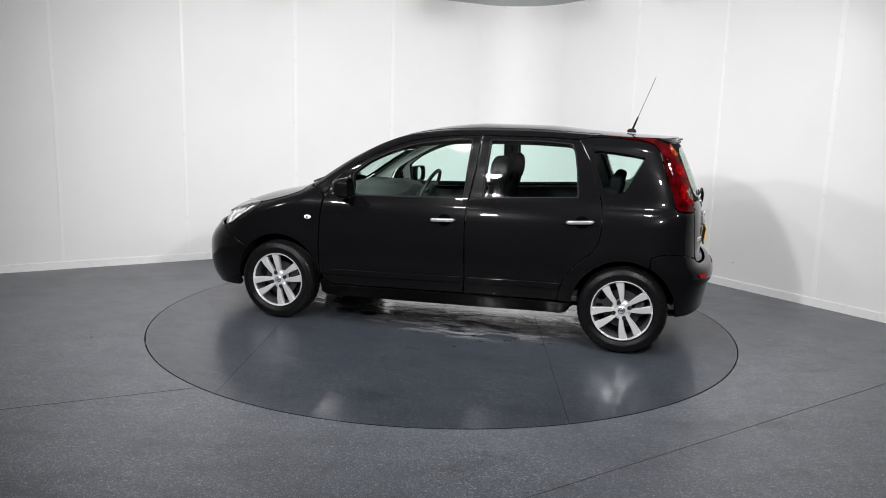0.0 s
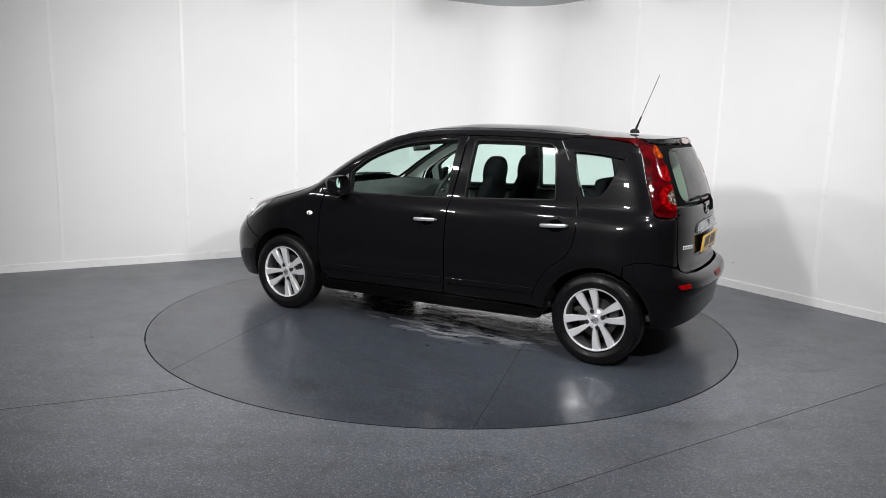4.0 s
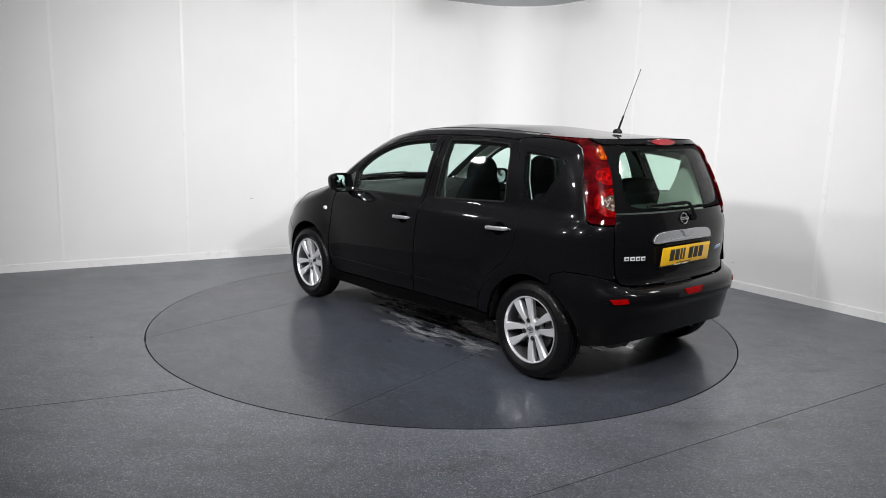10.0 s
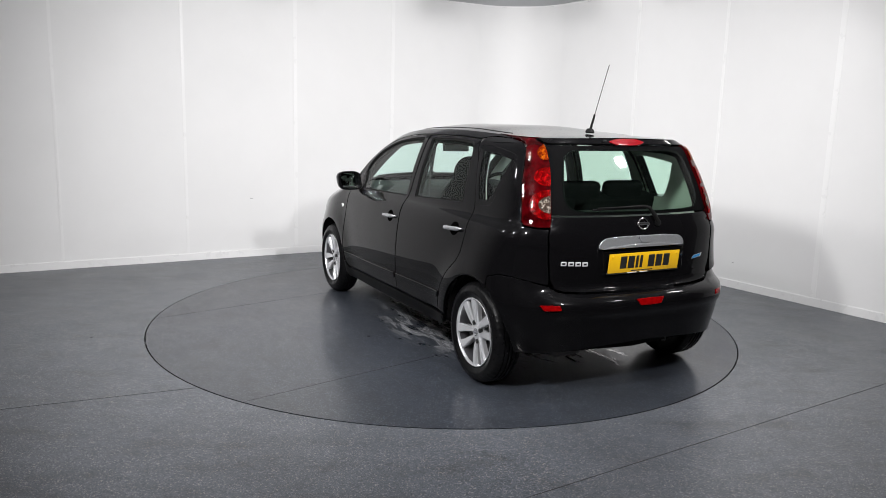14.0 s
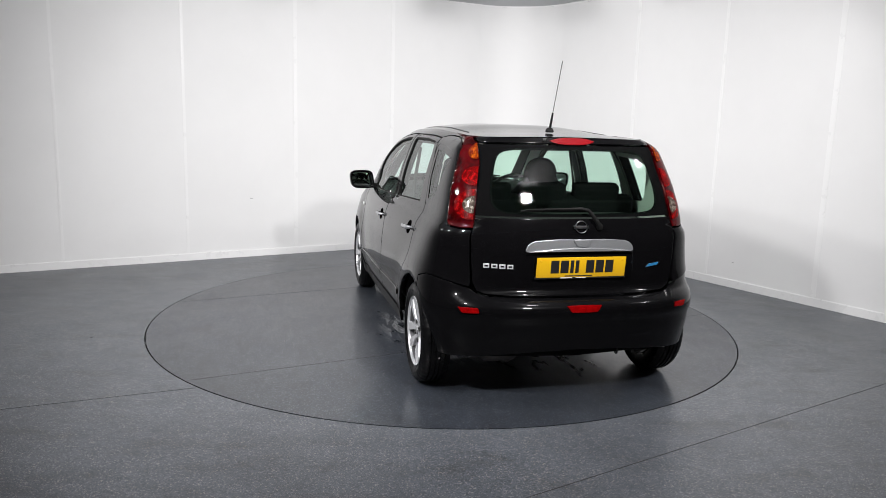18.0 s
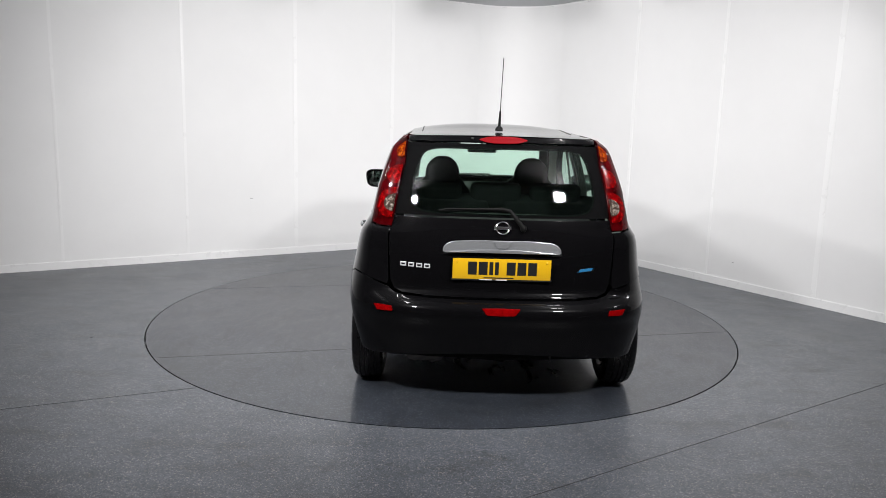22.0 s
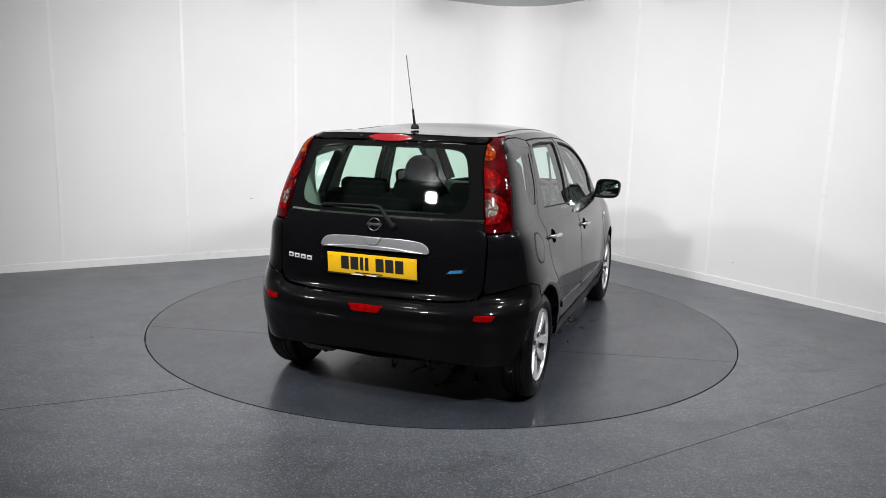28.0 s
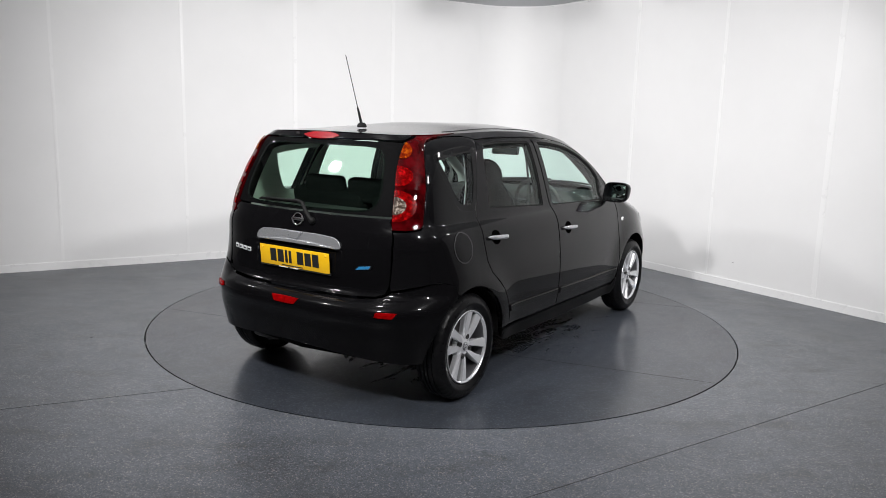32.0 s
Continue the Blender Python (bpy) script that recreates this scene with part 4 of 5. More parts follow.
for k in range(10):
    z = 1.11 + k * 0.029
    y = 0.43
    wire = half_loop(tailline([(0.02, z + 0.0004), (0.2, z + 0.0004), (y, z + 0.0004), (y, z - 0.0004), (0.2, z - 0.0004), (0.02, z - 0.0004)]), C)
    panel("heater_wire", wire, rear_window, WIRE, lift=-0.011, rim=0.0, roll=0, gap=0, step=0.04)
lip = half_loop(tailline([(0.02, 1.4435), (0.3, 1.4435), (0.507, 1.442), (0.510, 1.469), (0.3, 1.4745), (0.02, 1.4775)]), C)
panel("roof_spoiler", lip, tailgate, PAINT, lift=0.003, rim=0.012, dome=0.004, step=0.02)
spot = soft(tailline([(-0.148, 1.457), (-0.08, 1.476), (0, 1.4785), (0.08, 1.476), (0.148, 1.457), (0.085, 1.437), (0, 1.434), (-0.085, 1.437)]), 2)
panel("brake_light", spot, tailgate, BRAKE, lift=0.008, rim=0.02, dome=0.008, step=0.014, label="red oval high-level brake light")
x, y, z = skin(*back(0.0, 1.462))
part("washer_jet", rounded_box(0.02, 0.012, 0.012, 0.004, (x - 0.016, 0.17, z + 0.004)), BLACK, tailgate)
# satin grip over the plate
grip = half_loop(tailline([(0.02, 0.937), (0.15, 0.937), (0.27, 0.929), (0.31, 0.908), (0.325, 0.863), (0.2, 0.868), (0.02, 0.869)]), C)
boot_grip = panel("boot_handle", nick(grip, 0.02), tailgate, SATIN, lift=0.010, rim=0.02, dome=0.014, step=0.014, label="satin silver boot handle bar")
low = half_loop(tailline([(0.02, 0.889), (0.12, 0.886), (0.25, 0.876), (0.305, 0.8675), (0.2, 0.8695), (0.02, 0.8705)]), C)
panel("handle_lip", low, boot_grip, SATIN, lift=0.0285, rim=0.01, step=0.02, gap=0)
cam_dip = tailline([(-0.052, 0.932), (0.052, 0.932), (0.03, 0.894), (-0.03, 0.894)])
panel("handle_inset", nick(cam_dip, 0.012), boot_grip, SATIN, lift=0.0265, rim=0.004, step=0.02, gap=0)
panel("plate_recess", half_loop(tailline([(0.02, 0.862), (0.32, 0.858), (0.325, 0.73), (0.30, 0.712), (0.02, 0.708)]), C), tailgate, PAINT, lift=0.001, rim=0.002, step=0.04, gap=0)


def on_tail(y, z, lift=0.0):
    p, n = Vector(skin(*back(y, z))), facing(skin, *back(y, z))
    if n.x > 0:
        n = -n
    return p + n * lift, n


# number plate: yellow, with plain bars for its characters
plate_pose = Matrix.Translation((-1.8345, 0.0, 0.785)) @ pose(0, 0, 0, 0, -5.5, 0)
bm = rounded_box(0.006, 0.524, 0.113, 0.0025, segments=2)
bm.transform(plate_pose)
plate = part("number_plate", bm, YELLOW, car, "yellow rear number plate with black bars")
cursor = 0.18
for k, wide in enumerate((0.047, 0.047, 0.02, 0.02, 0, 0.047, 0.047, 0.047)):
    if not wide:
        cursor -= 0.032
        continue
    bm = rounded_box(0.0016, wide, 0.072, 0.0006, (-0.0035, cursor - wide / 2, 0.004), segments=1)
    bm.transform(plate_pose)
    part("character_bar", bm, PLATEBLACK, plate)
    cursor -= wide + 0.010
bm = rounded_box(0.0014, 0.16, 0.006, 0.0005, (-0.0035, 0.015, -0.048), segments=1)
bm.transform(plate_pose)
part("maker_bar", bm, PLATEBLACK, plate)
bm = rounded_box(0.008, 0.535, 0.014, 0.003, (0.002, 0, -0.058), segments=2)
bm.transform(plate_pose)
part("plate_holder", bm, BLACK, plate)
for y, w in ((0.085, 0.07), (0.0, 0.06)):
    bm = rounded_box(0.0014, w, 0.005, 0.0005, (-0.003, y, -0.059), segments=1)
    bm.transform(plate_pose)
    part("dealer_bar", bm, WHITEMARK, plate)
for y in (0.24, -0.24):
    bm = bmesh.new()
    bmesh.ops.create_uvsphere(bm, u_segments=12, v_segments=6, radius=0.006, matrix=Matrix.Translation((-0.003, y, 0.04)))
    bm.transform(plate_pose)
    part("screw_cap", bm, YELLOW, plate)
# round chrome badge, model letters as plain bars, blue badge
mid, nrm = on_tail(0.0, 1.0, 0.006)
turn = Matrix.Translation(mid) @ nrm.to_track_quat("Y", "Z").to_matrix().to_4x4()
bm = bmesh.new()
pts = [(0.0345 * math.cos(a), 0.0, 0.0325 * math.sin(a)) for a in steps(0, math.tau, 40)]
tube(pts, 0.0046, 8, bm)
bm.transform(turn)
badge = part("badge_ring", bm, CHROME, tailgate, "round chrome badge")
bm = rounded_box(0.092, 0.008, 0.018, 0.003)
bm.transform(turn)
part("badge_bar", bm, CHROME, badge)
bm = rounded_box(0.066, 0.004, 0.008, 0.001, (0, 0.0035, 0))
bm.transform(turn)
part("badge_mark", bm, PLATEBLACK, badge)
for k in range(4):
    y = 0.545 - k * 0.043 - 0.018
    mid, nrm = on_tail(y, 0.792 - 0.002 * k, 0.003)
    m = Matrix.Translation(mid) @ nrm.to_track_quat("Y", "Z").to_matrix().to_4x4()
    bm = rounded_box(0.033, 0.005, 0.024, 0.0015)
    bm.transform(m)
    letter = part("badge_letter", bm, LETTER, tailgate, "chrome model letter as a plain bar")
    bm = rounded_box(0.019, 0.0052, 0.010, 0.001, (0.0, 0.0006, 0.0))
    bm.transform(m)
    part("letter_gap", bm, GLOSSBLACK, letter)
pts = tailline([(-0.405, 0.768), (-0.425, 0.790), (-0.512, 0.800), (-0.500, 0.778)])
panel("blue_badge", pts, tailgate, CHROME, lift=0.002, rim=0.003, roll=0, gap=0, step=0.02)
pts = tailline([(-0.412, 0.770), (-0.428, 0.787), (-0.496, 0.795), (-0.488, 0.779)])
panel("blue_badge", pts, tailgate, BLUEMARK, lift=0.0035, rim=0.002, roll=0, gap=0, step=0.02, label="small blue badge")
# reflectors
for s in (1, -1):
    pts = tailline([(0.688, 0.573), (0.640, 0.575), (0.584, 0.575), (0.578, 0.545), (0.63, 0.541), (0.668, 0.54)])
    panel("side_reflector", nick(pts, 0.006), rear_bumper, REFLEX, lift=0.009, rim=0.014, step=0.012, flank=s, label="red bumper reflector")
pts = tailline([(0.108, 0.588), (0.0, 0.590), (-0.108, 0.588), (-0.078, 0.548), (0.0, 0.546), (0.078, 0.548)])
panel("fog_lamp", nick(pts, 0.008), rear_bumper, REFLEX, lift=0.003, rim=0.006, step=0.02, label="red centre fog lamp")
# wiper
root, n0 = on_tail(-0.108, 1.0, 0.018)
elbow, n1 = on_tail(-0.035, 1.083, 0.034)
reach, n2 = on_tail(0.08, 1.091, 0.026)
end, n3 = on_tail(0.315, 1.089, 0.016)
bm = bmesh.new()
bmesh.ops.create_uvsphere(bm, u_segments=16, v_segments=10, radius=0.02, matrix=Matrix.Translation(root - n0 * 0.008) @ Matrix.Diagonal((1, 0.9, 1.0, 1)))
wiper = part("wiper_cap", bm, SEALBLACK, tailgate)
arm = [root, root.lerp(elbow, 0.5) + n0 * 0.006, elbow, elbow.lerp(reach, 0.35) + Vector((0, 0, 0.006)), reach, reach.lerp(end, 0.5), end]
part("wiper_arm", tube(arm, 0.008, 10, taper=[0.013, 0.012, 0.010, 0.009, 0.007, 0.005, 0.004]), SEALBLACK, tailgate)
blade = [on_tail(y, 1.083 + 0.004 * (1 - ((y - 0.13) / 0.2) ** 2), 0.007)[0] for y in steps(-0.03, 0.34, 12)]
part("wiper_blade", tube(blade, 0.006, 8), SEALBLACK, tailgate)

# roof, screen, bonnet
def roof_point(x, q):
    """The roof: straight to XR, then drawn in to the rounded tail, its border turned down."""
    if abs(q) > 1:
        a, b, c = roof_point(x, math.copysign(1, q))
        return (a, b * 0.992, c - 0.022)
    if x < XR - 1:
        a, b, c = roof_point(XR - 1, q)
        return (a + 0.03, b * 0.985, c - 0.03)
    if x >= XR:
        return top(x, q)
    p, z = XR - x, EDGE(-1.55)
    reach = XR - REAR(z)
    corner = 0.5
    uc, vc = tail_curve(corner, z)
    along = tail_curve(turn_at(lambda h: tail_curve(h, z)[0], p * uc), z)[1]
    v = abs(q) * vc
    u = tail_curve(turn_at(lambda h: -tail_curve(h, z)[1], -max(v, 1e-5)), z)[0]
    px = XR - p * reach * u
    e, q2 = EDGE(px), abs(q) + (1 - abs(q)) * 0.4 * p ** 3
    return (px, math.copysign(abs(q) * along * width(px, e), q), e + (CREST(px) - e) * (1 - q2 ** 2.8))


roof = sheet("roof", roof_point, steps(0.40, XR, 40) + [XR - t for t in steps(0, 1, 24)[1:]] + [XR - 1.01], [-1.01] + steps(-1, 1, 48) + [1.01], car, PAINT)
for s in (1, -1):
    bm = tube([tuple(Vector(roof_point(x, s * 0.87)) + Vector((0, 0, -0.0005))) for x in steps(0.36, -1.08, 34)], 0.004, 6)
    part("roof_moulding", bm, BLACK, roof)
sheet("headliner", lambda x, q: (x, top(x, q)[1] * 0.94, top(x, q)[2] - 0.045), steps(0.40, -1.50, 30), steps(-1, 1, 20), car, TRIMGREY, label="pale grey cloth headliner")
sheet("windscreen", lambda x, q: tuple(Vector(top(x, q)) - Vector((0, 0, 0.004))), steps(1.13, 0.41, 24), steps(-0.93, 0.93, 24), car, GLASS, label="green-tinted windscreen")
for s in (1, -1):
    sheet("screen_pillar", lambda x, q: top(x, s * q), steps(1.13, 0.40, 24), steps(0.925, 1.0, 5), car, PAINT)
    sheet("pillar_trim", lambda x, q: (x - 0.02, top(x, s * q)[1] * 0.97, top(x, s * q)[2] - 0.03), steps(1.05, 0.38, 20), steps(0.86, 0.99, 5), car, TRIMMID)
sheet("screen_header", top, steps(0.415, 0.398, 2), steps(-0.93, 0.93, 24), car, GLOSSBLACK)
sheet("bonnet", top, steps(1.16, 2.02, 34) + [2.04, 2.06], steps(-1, 1, 30), car, PAINT, 0.005)
sheet("scuttle", lambda x, q: tuple(Vector(top(x, q)) - Vector((0, 0, 0.006))), steps(1.175, 1.12, 4), steps(-0.98, 0.98, 24), car, BLACK)
for y0, y1 in ((0.45, -0.12), (-0.1, -0.5)):
    pts = [Vector(top(1.165 - 0.03 * t, (y0 + (y1 - y0) * t) / 0.69)) + Vector((0.0, 0, 0.012)) for t in steps(0, 1, 14)]
    part("front_wiper", tube(pts, 0.008, 6), BLACK, car)
CF = XF + 1.0
fb_top = flankline([(1.60, 0.565), (1.68, 0.595), (1.80, 0.65), (1.845, 0.682)]) + [(1.55, 0.69), (1.62, 0.70), (1.75, 0.705), (1.9, 0.705)]
fb_low = [(1.9, 0.20), (1.7, 0.20), (1.5, 0.205)] + flankline([(1.78, 0.215), (1.66, 0.225)] + arc(*FRONT_ARCH, 0.357, -10, 42, 12))
loop = fb_top + [(2 * CF - a, z) for a, z in fb_top[::-1]] + [(2 * CF - a, z) for a, z in fb_low[::-1]] + fb_low
panel("front_bumper", loop, car, PAINT, step=0.04, gap=0.0005, roll=0.002)

# antenna
bm = spun([(0.0, 0.024), (0.014, 0.022), (0.021, 0.012), (0.024, 0.0), (0.02, -0.006), (0.0, -0.006)], 20, "Z")
bm.transform(Matrix.Translation((-1.262, 0, 1.508)) @ Matrix.Diagonal((1.5, 1, 1, 1)))
aerial = part("aerial_base", bm, SEALBLACK, car, "black rubber aerial base")
foot, tip = Vector((-1.266, 0, 1.522)), Vector((-1.411, 0, 1.912))
part("aerial_sheath", tube([foot, foot.lerp(tip, 0.24), foot.lerp(tip, 0.25)], 0.006, 8, taper=[0.0085, 0.006, 0.003]), SEALBLACK, aerial)
part("aerial_rod", tube([foot.lerp(tip, 0.24), tip], 0.0024, 6), STEEL, aerial, "thin metal aerial rod")

# fuel flap, on the right flank
flap = [(-1.355 + 0.085 * math.cos(k * math.tau / 36), 0.875 + 0.08 * math.sin(k * math.tau / 36)) for k in range(36)]
panel("fuel_flap", flankline(flap), car, PAINT, lift=0.0016, flank=-1, gap=0.002, roll=0.003, rim=0.004)
panel("flap_gap", flankline(inset(flap, -0.005)), car, SEAM, [flankline(inset(flap, 0.002))], lift=0.0024, flank=-1, gap=0, roll=0, rim=0.0)

# exhaust, towing eye, underbody
part("exhaust_pipe", tube([(-1.1, 0.36, 0.24), (-1.5, 0.36, 0.238), (-1.69, 0.358, 0.232)], 0.019, 14), STEEL, car)
part("towing_eye", tube([(-1.73 + 0.016 * math.cos(a), -0.295, 0.268 + 0.02 * math.sin(a)) for a in steps(0, math.tau, 16)], 0.006, 6), BLACK, car)
bm = bmesh.new()
slab(bm, [(1.85, -0.62), (1.9, 0), (1.85, 0.62), (0.93, 0.62), (0.9, 0.76), (-0.9, 0.76), (-0.95, 0.6), (-1.7, 0.6), (-1.78, 0.0), (-1.7, -0.6), (-0.95, -0.6), (-0.9, -0.76), (0.9, -0.76), (0.93, -0.62)], 0.262, 0.31)
part("underbody", bm, UNDER, car, smooth=False)
part("axle_beam", tube([(-1.3, -0.62, 0.29), (-1.2, 0, 0.26), (-1.3, 0.62, 0.29)], 0.035, 12), UNDER, car)
part("silencer", rounded_box(0.4, 0.22, 0.13, 0.05, (-1.5, 0.40, 0.28)), STEEL, car)

# ---- wheels ----
def wheel_set():
    """Tyre, rim, spokes, nuts and brake of a wheel; its axle along y, the outer face towards +y."""
    tyre = spun([(0.206, 0.072), (0.213, 0.080), (0.217, 0.0795), (0.222, 0.084), (0.24, 0.0895), (0.243, 0.0915), (0.256, 0.091), (0.259, 0.0885), (0.275, 0.086), (0.292, 0.074), (0.302, 0.055), (0.3045, 0.045), (0.299, 0.043), (0.299, 0.037), (0.305, 0.035), (0.3055, 0.018), (0.299, 0.016), (0.299, 0.008), (0.306, 0.006), (0.306, -0.006), (0.299, -0.008), (0.299, -0.016), (0.3055, -0.018), (0.305, -0.035), (0.299, -0.037), (0.299, -0.043), (0.3045, -0.045), (0.302, -0.055), (0.29, -0.075), (0.25, -0.088), (0.206, -0.075)], 144)
    # cross grooves over the shoulders, a raised band on the side wall
    for v in tyre.verts:
        r, k = math.hypot(v.co.x, v.co.z), round(math.atan2(v.co.z, v.co.x) / math.tau * 144)
        if r > 0.285 and abs(v.co.y) > 0.034 and k % 3 == 0:
            v.co.x *= 0.99
            v.co.z *= 0.99
    barrel = spun([(0.2035, 0.060), (0.208, 0.070), (0.209, 0.078), (0.207, 0.0815), (0.203, 0.081), (0.199, 0.076), (0.1965, 0.064)], 72)
    well = spun([(0.197, 0.066), (0.192, 0.055), (0.18, 0.0), (0.182, -0.07), (0.2, -0.08)], 72)
    spokes = []
    for pair in range(4):
        for lean in (-1, 1):
            base = radians(68 + 90 * pair)
            bm = bmesh.new()
            rings = []
            for t in steps(0, 1, 6):
                r = 0.040 + (0.200 - 0.040) * t
                centre = base + lean * radians(22 - 7 * t)
                half = 0.0115 + 0.0195 * t ** 1.1
                h = 0.074 - 0.016 * (1 - t) ** 2 + 0.002 * t
                u = Vector((math.cos(centre), 0, math.sin(centre)))
                w = Vector((-u.z, 0, u.x))
                ring = []
                for o, d in ((-1.0, -0.012), (-0.78, 0.0), (0.78, -0.003), (1.0, -0.014), (0.85, -0.042), (-0.85, -0.042)):
                    p = u * r + w * (half * o)
                    ring.append(bm.verts.new((p.x, h + d, p.z)))
                rings.append(ring)
            for a, b in zip(rings, rings[1:]):
                for k in range(6):
                    bm.faces.new((a[k], a[(k + 1) % 6], b[(k + 1) % 6], b[k]))
            bm.faces.new(rings[0]), bm.faces.new(rings[-1][::-1])
            bmesh.ops.recalc_face_normals(bm, faces=bm.faces[:])
            spokes.append(bm)
    hub = spun([(0.0, 0.061), (0.026, 0.061), (0.030, 0.058), (0.033, 0.0575), (0.052, 0.055), (0.066, 0.047), (0.070, 0.03), (0.07, 0.0), (0.0, 0.0)], 40)
    cap = spun([(0.0, 0.0655), (0.02, 0.065), (0.0255, 0.062), (0.026, 0.058)], 28)
    nuts = []
    for k in range(4):
        a = radians(68 + 90 * k)
        bm = spun([(0.0, 0.0655), (0.005, 0.0655), (0.006, 0.0615), (0.0115, 0.0615), (0.013, 0.0655), (0.0145, 0.0655), (0.015, 0.05)], 18)
        bm.transform(Matrix.Translation((0.056 * math.cos(a), 0, 0.056 * math.sin(a))))
        nuts.append(bm)
    disc_brake = spun([(0.0, 0.012), (0.07, 0.012), (0.072, 0.002), (0.132, 0.002), (0.132, -0.018), (0.0, -0.018)], 48)
    caliper = rounded_box(0.07, 0.07, 0.13, 0.015, (-0.115, -0.005, 0.03))
    drum = spun([(0.0, -0.03), (0.18, -0.03), (0.18, -0.07), (0.0, -0.07)], 48)
    return tyre, barrel, well, spokes, hub, cap, nuts, disc_brake, caliper, drum


pieces = {}
t_, b_, w_, sp_, h_, c_, n_, d_, k_, u_ = wheel_set()
for key, bm, mat in [("tyre", t_, RUBBER), ("rim", b_, ALLOY), ("rim_well", w_, RIMDARK), ("hub", h_, ALLOY), ("centre_cap", c_, SATIN), ("brake_disc", d_, STEEL), ("caliper", k_, STEEL), ("back_plate", u_, UNDER)]:
    pieces[key] = mesh_of(key, bm, mat, True)
spoke_meshes = [mesh_of("spoke", bm, ALLOY, False) for bm in sp_]
nut_meshes = [mesh_of("wheel_nut", bm, PLATEBLACK, False) for bm in n_]
bm = rounded_box(0.046, 0.004, 0.009, 0.001, (0, 0.0655, 0))
mark_mesh = mesh_of("cap_mark", bm, CHROME, False)
bm = tube([(0.017 * math.cos(a), 0.0655, 0.017 * math.sin(a)) for a in steps(0, math.tau, 24)], 0.002, 6)
ring_mesh = mesh_of("cap_ring", bm, CHROME, True)


def under(name, data, parent):
    ob = new(name, data)
    ob.parent = parent
    return ob


for x in (1.3, -1.3):
    for s in (1, -1):
        wheel = under("wheel", pieces["tyre"], car)
        wheel.matrix_basis = pose(x, s * 0.738, 0.305, 0, 0, 0 if s > 0 else 180)
        if s < 0:
            wheel.matrix_basis = pose(x, -0.738, 0.305) @ Matrix.Diagonal((1, -1, 1, 1))
        rim = under("rim", pieces["rim"], wheel)
        for key in ("rim_well", "hub", "centre_cap", "brake_disc", "caliper", "back_plate"):
            under(key, pieces[key], wheel)
        for me in spoke_meshes:
            under("spoke", me, wheel)
        for me in nut_meshes:
            under("wheel_nut", me, wheel)
        under("cap_mark", mark_mesh, wheel)
        under("cap_ring", ring_mesh, wheel)

# ---- cabin ----
def seat(y):
    """A front seat: cushion, tall backrest and domed headrest."""
    bm = rounded_box(0.50, 0.50, 0.16, 0.06, (0.02, y, 0.58), (0, -6, 0), 4)
    cushion = part("front_seat", bm, CLOTH, car, "dark cloth front seat")
    bm = bmesh.new()
    rings = []
    for t in steps(0, 1, 12):
        z = 0.60 + 0.56 * t
        x = -0.19 - 0.14 * t
        w = 0.235 - 0.05 * t ** 2.5 - (0.06 * max(0, t - 0.8) / 0.2)
        d = 0.065 - 0.02 * t
        rings.append([bm.verts.new((x + d * math.copysign(abs(math.cos(a)) ** 0.6, math.cos(a)), y + w * math.copysign(abs(math.sin(a)) ** 0.6, math.sin(a)), z)) for a in [k * math.tau / 24 for k in range(24)]])
    for a, b in zip(rings, rings[1:]):
        for k in range(24):
            bm.faces.new((a[k], a[(k + 1) % 24], b[(k + 1) % 24], b[k]))
    bm.faces.new(rings[0][::-1]), bm.faces.new(rings[-1])
    bmesh.ops.recalc_face_normals(bm, faces=bm.faces[:])
    part("backrest", bm, CLOTH, cushion)
    bm = bmesh.new()
    bmesh.ops.create_uvsphere(bm, u_segments=28, v_segments=18, radius=1)
    for v in bm.verts:
        c = v.co
        wide = 0.122 * (1 - 0.16 * max(0, c.z))
        v.co = Vector((-0.325 + math.copysign(abs(c.x) ** 0.6, c.x) * 0.072 - 0.03 * c.z * 0.4, y + math.copysign(abs(c.y) ** 0.8, c.y) * wide, 1.19 + math.copysign(abs(c.z) ** 0.85, c.z) * 0.115))
    part("headrest", bm, CLOTH, cushion)
    for dy in (-0.05, 0.05):
        part("headrest_post", tube([(-0.325, y + dy, 1.05), (-0.33, y + dy, 1.14)], 0.006, 8), STEEL, cushion)


seat(0.325)
seat(-0.315)
bench = part("rear_bench", rounded_box(0.50, 1.26, 0.17, 0.06, (-0.80, 0, 0.56), (0, -5, 0), 4), CLOTH, car, "dark cloth rear bench")
for y, w in ((0.33, 0.60), (-0.33, 0.60)):
    part("backrest", rounded_box(0.13, w, 0.52, 0.05, (-1.115, y, 0.86), (0, -12, 0), 4), CLOTH, bench)
for y in (0.36, 0.0, -0.36):
    part("headrest", rounded_box(0.09, 0.31, 0.16, 0.045, (-1.18, y, 1.115), (0, -12, 0), 5), CLOTH, bench)
part("parcel_shelf", rounded_box(0.44, 1.10, 0.02, 0.008, (-1.42, 0, 0.99), (0, -2, 0)), TRIMDARK, car)
part("cabin_floor", rounded_box(2.6, 1.45, 0.04, 0.01, (-0.35, 0, 0.34)), TRIMDARK, car)
part("boot_trim", rounded_box(0.04, 0.98, 0.40, 0.015, (-1.715, 0, 0.80)), TRIMDARK, car)


def dash_point(u, v):
    y = -0.70 + 1.40 * u
    x, z = [(0.60, 0.55), (0.585, 0.72), (0.57, 0.86), (0.59, 0.945), (0.66, 0.985), (0.78, 1.0), (0.92, 1.0), (1.05, 1.01)][v]
    hump = math.exp(-((y + 0.34) / 0.17) ** 4) * 0.045 * (1 if v in (3, 4) else 0.5 if v == 5 else 0)
    return (x - 0.02 * math.cos(y * 2), y, z + hump)


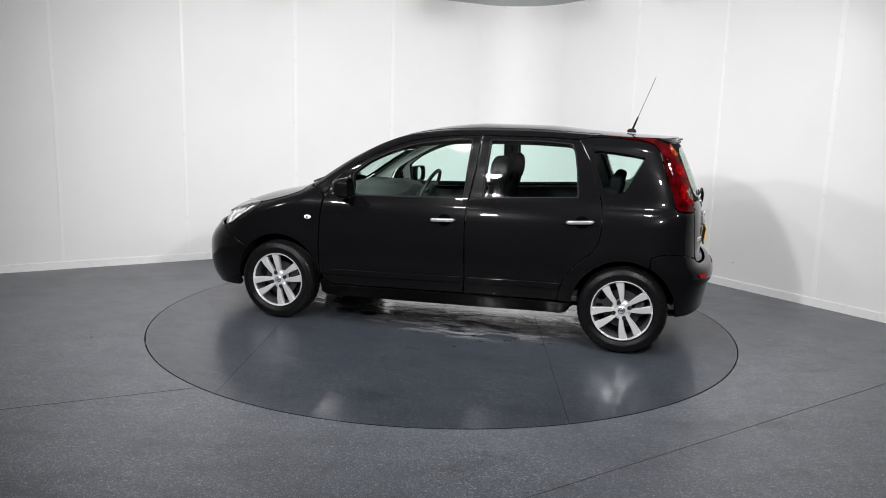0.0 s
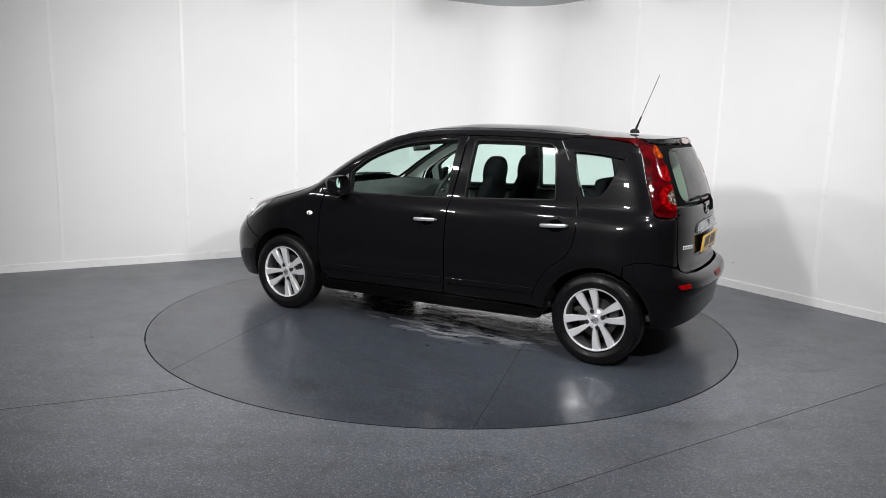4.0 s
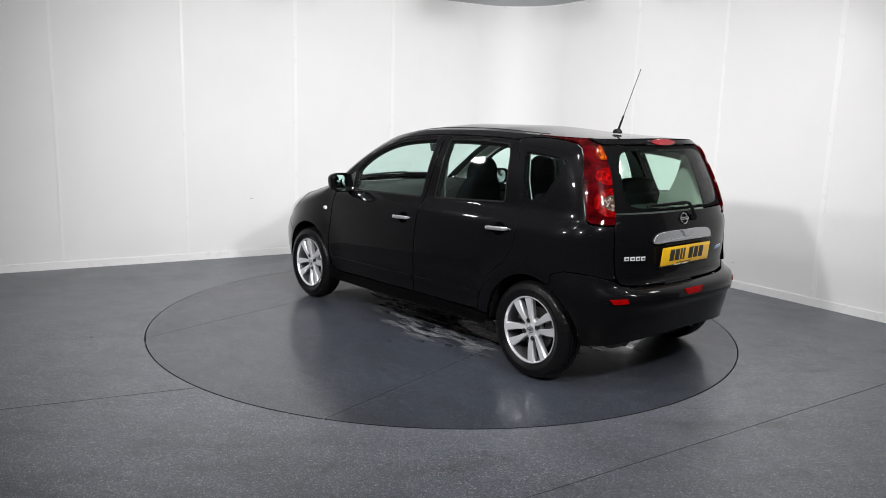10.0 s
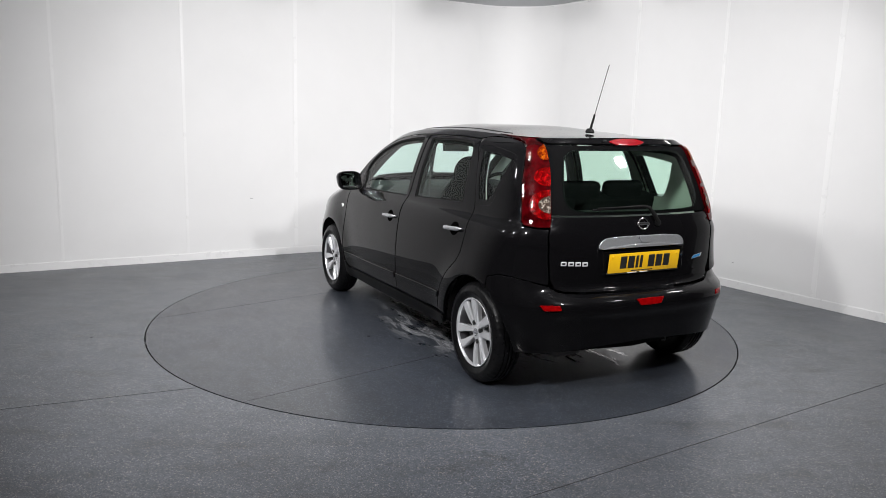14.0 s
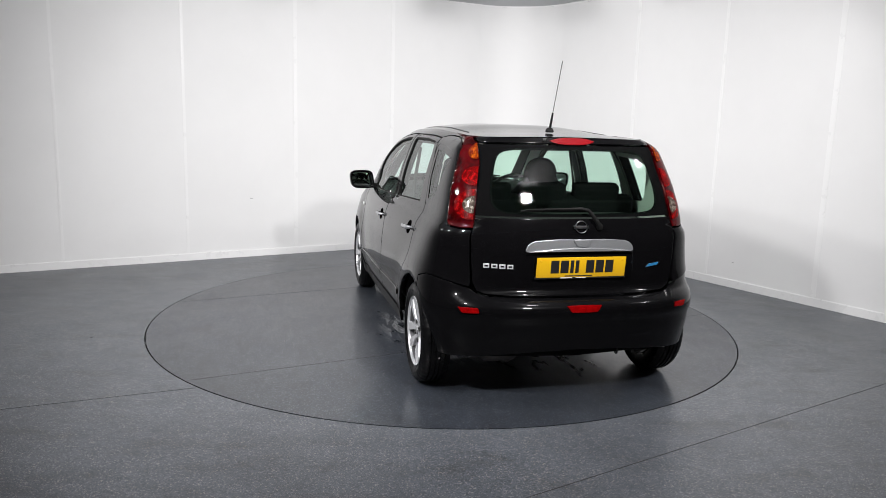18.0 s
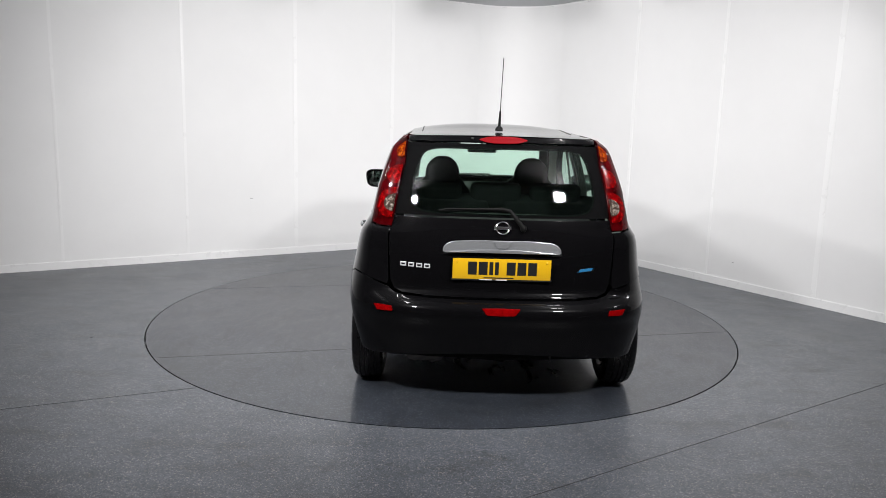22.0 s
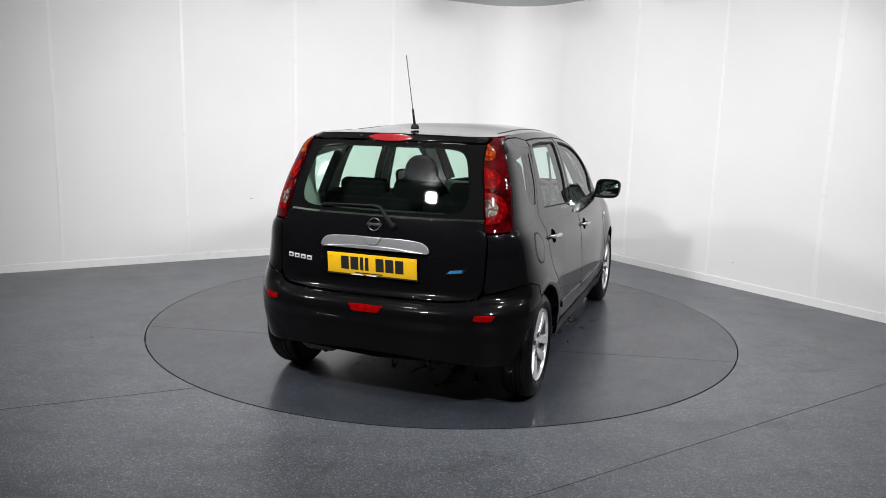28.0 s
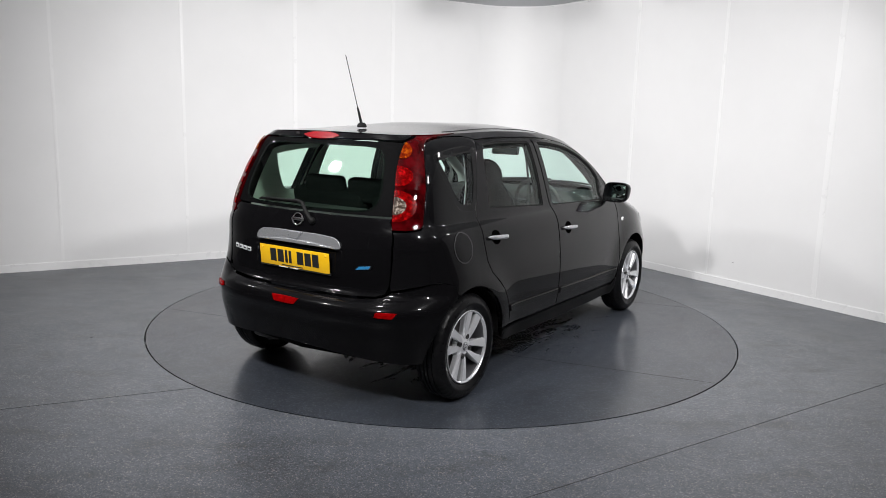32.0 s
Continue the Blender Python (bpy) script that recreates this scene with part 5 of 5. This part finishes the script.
dash = sheet("dashboard", dash_point, steps(0, 1, 40), range(8), car, TRIMDARK, 0.01)
part("firewall", rounded_box(0.05, 1.40, 0.62, 0.01, (1.02, 0, 0.66)), TRIMDARK, car)
turn = Matrix.Translation((0.44, -0.35, 0.955)) @ pose(0, 0, 0, 0, 64, 0)
bm = tube([(0.185 * math.cos(a), 0.185 * math.sin(a), 0) for a in steps(0, math.tau, 40)], 0.0155, 10)
bm.transform(turn)
wheel_rim = part("steering_wheel", bm, TRIMDARK, car, "dark steering wheel")
for a in (0, 180, 270, 90):
    bm = rounded_box(0.16, 0.035, 0.014, 0.006, (0.095, 0, -0.01))
    bm.transform(turn @ pose(0, 0, 0, 0, 0, a + 0.01))
    if a != 180:
        part("wheel_spoke", bm, SATIN if a != 0 else TRIMDARK, wheel_rim)
    else:
        bm.free()
bm = rounded_box(0.15, 0.16, 0.05, 0.02, (0.0, 0, -0.02))
bm.transform(turn)
part("wheel_boss", bm, TRIMDARK, wheel_rim)
part("steering_column", tube([(0.46, -0.35, 0.94), (0.68, -0.35, 0.84)], 0.04, 12), TRIMDARK, wheel_rim)
inner = part("interior_mirror", rounded_box(0.03, 0.24, 0.07, 0.014, (0.515, 0.0, 1.335), (0, 12, 0)), TRIMDARK, car)
part("mirror_stem", tube([(0.53, 0, 1.37), (0.50, 0, 1.405)], 0.012, 8), TRIMDARK, inner)
part("mirror_face", rounded_box(0.003, 0.222, 0.056, 0.001, (0.4985, 0.0, 1.335), (0, 12, 0)), MIRROR, inner)
for y in (0.36, -0.36):
    part("sun_visor", rounded_box(0.15, 0.36, 0.014, 0.006, (0.37, y, 1.40), (0, 20, 0)), TRIMGREY, car)
for s in (1, -1):
    panel("pillar_cover", [(-0.15, 0.99), (-0.185, 1.44), (-0.295, 1.44), (-0.275, 0.99)], car, TRIMMID, lift=-0.055, rim=0.0, roll=0, step=0.08, flank=s)
    part("seat_belt", tube([skin(-0.24, 1.36)[:1] + (s * (skin(-0.24, 1.36)[1] - 0.075), 1.36), (-0.25, s * 0.62, 1.1), (-0.25, s * 0.60, 0.6)], 0.012, 6), TRIMDARK, car)


# ---- motion ----
def heading(t):
    return 164.627 - 3.358 * t - 0.000655 * t * t


def motions():
    cx, cy = -0.112, -0.296
    rows, turns = [], []
    for k in range(33):
        a = heading(k)
        turns.append((k, pose(0, 0, 0, 0, 0, a)))
        rows.append((k, pose(0, 0, 0, 0, 0, a) @ pose(cx, cy, 0.003)))
    walk(car, rows)
    walk(disc, turns)


motions()
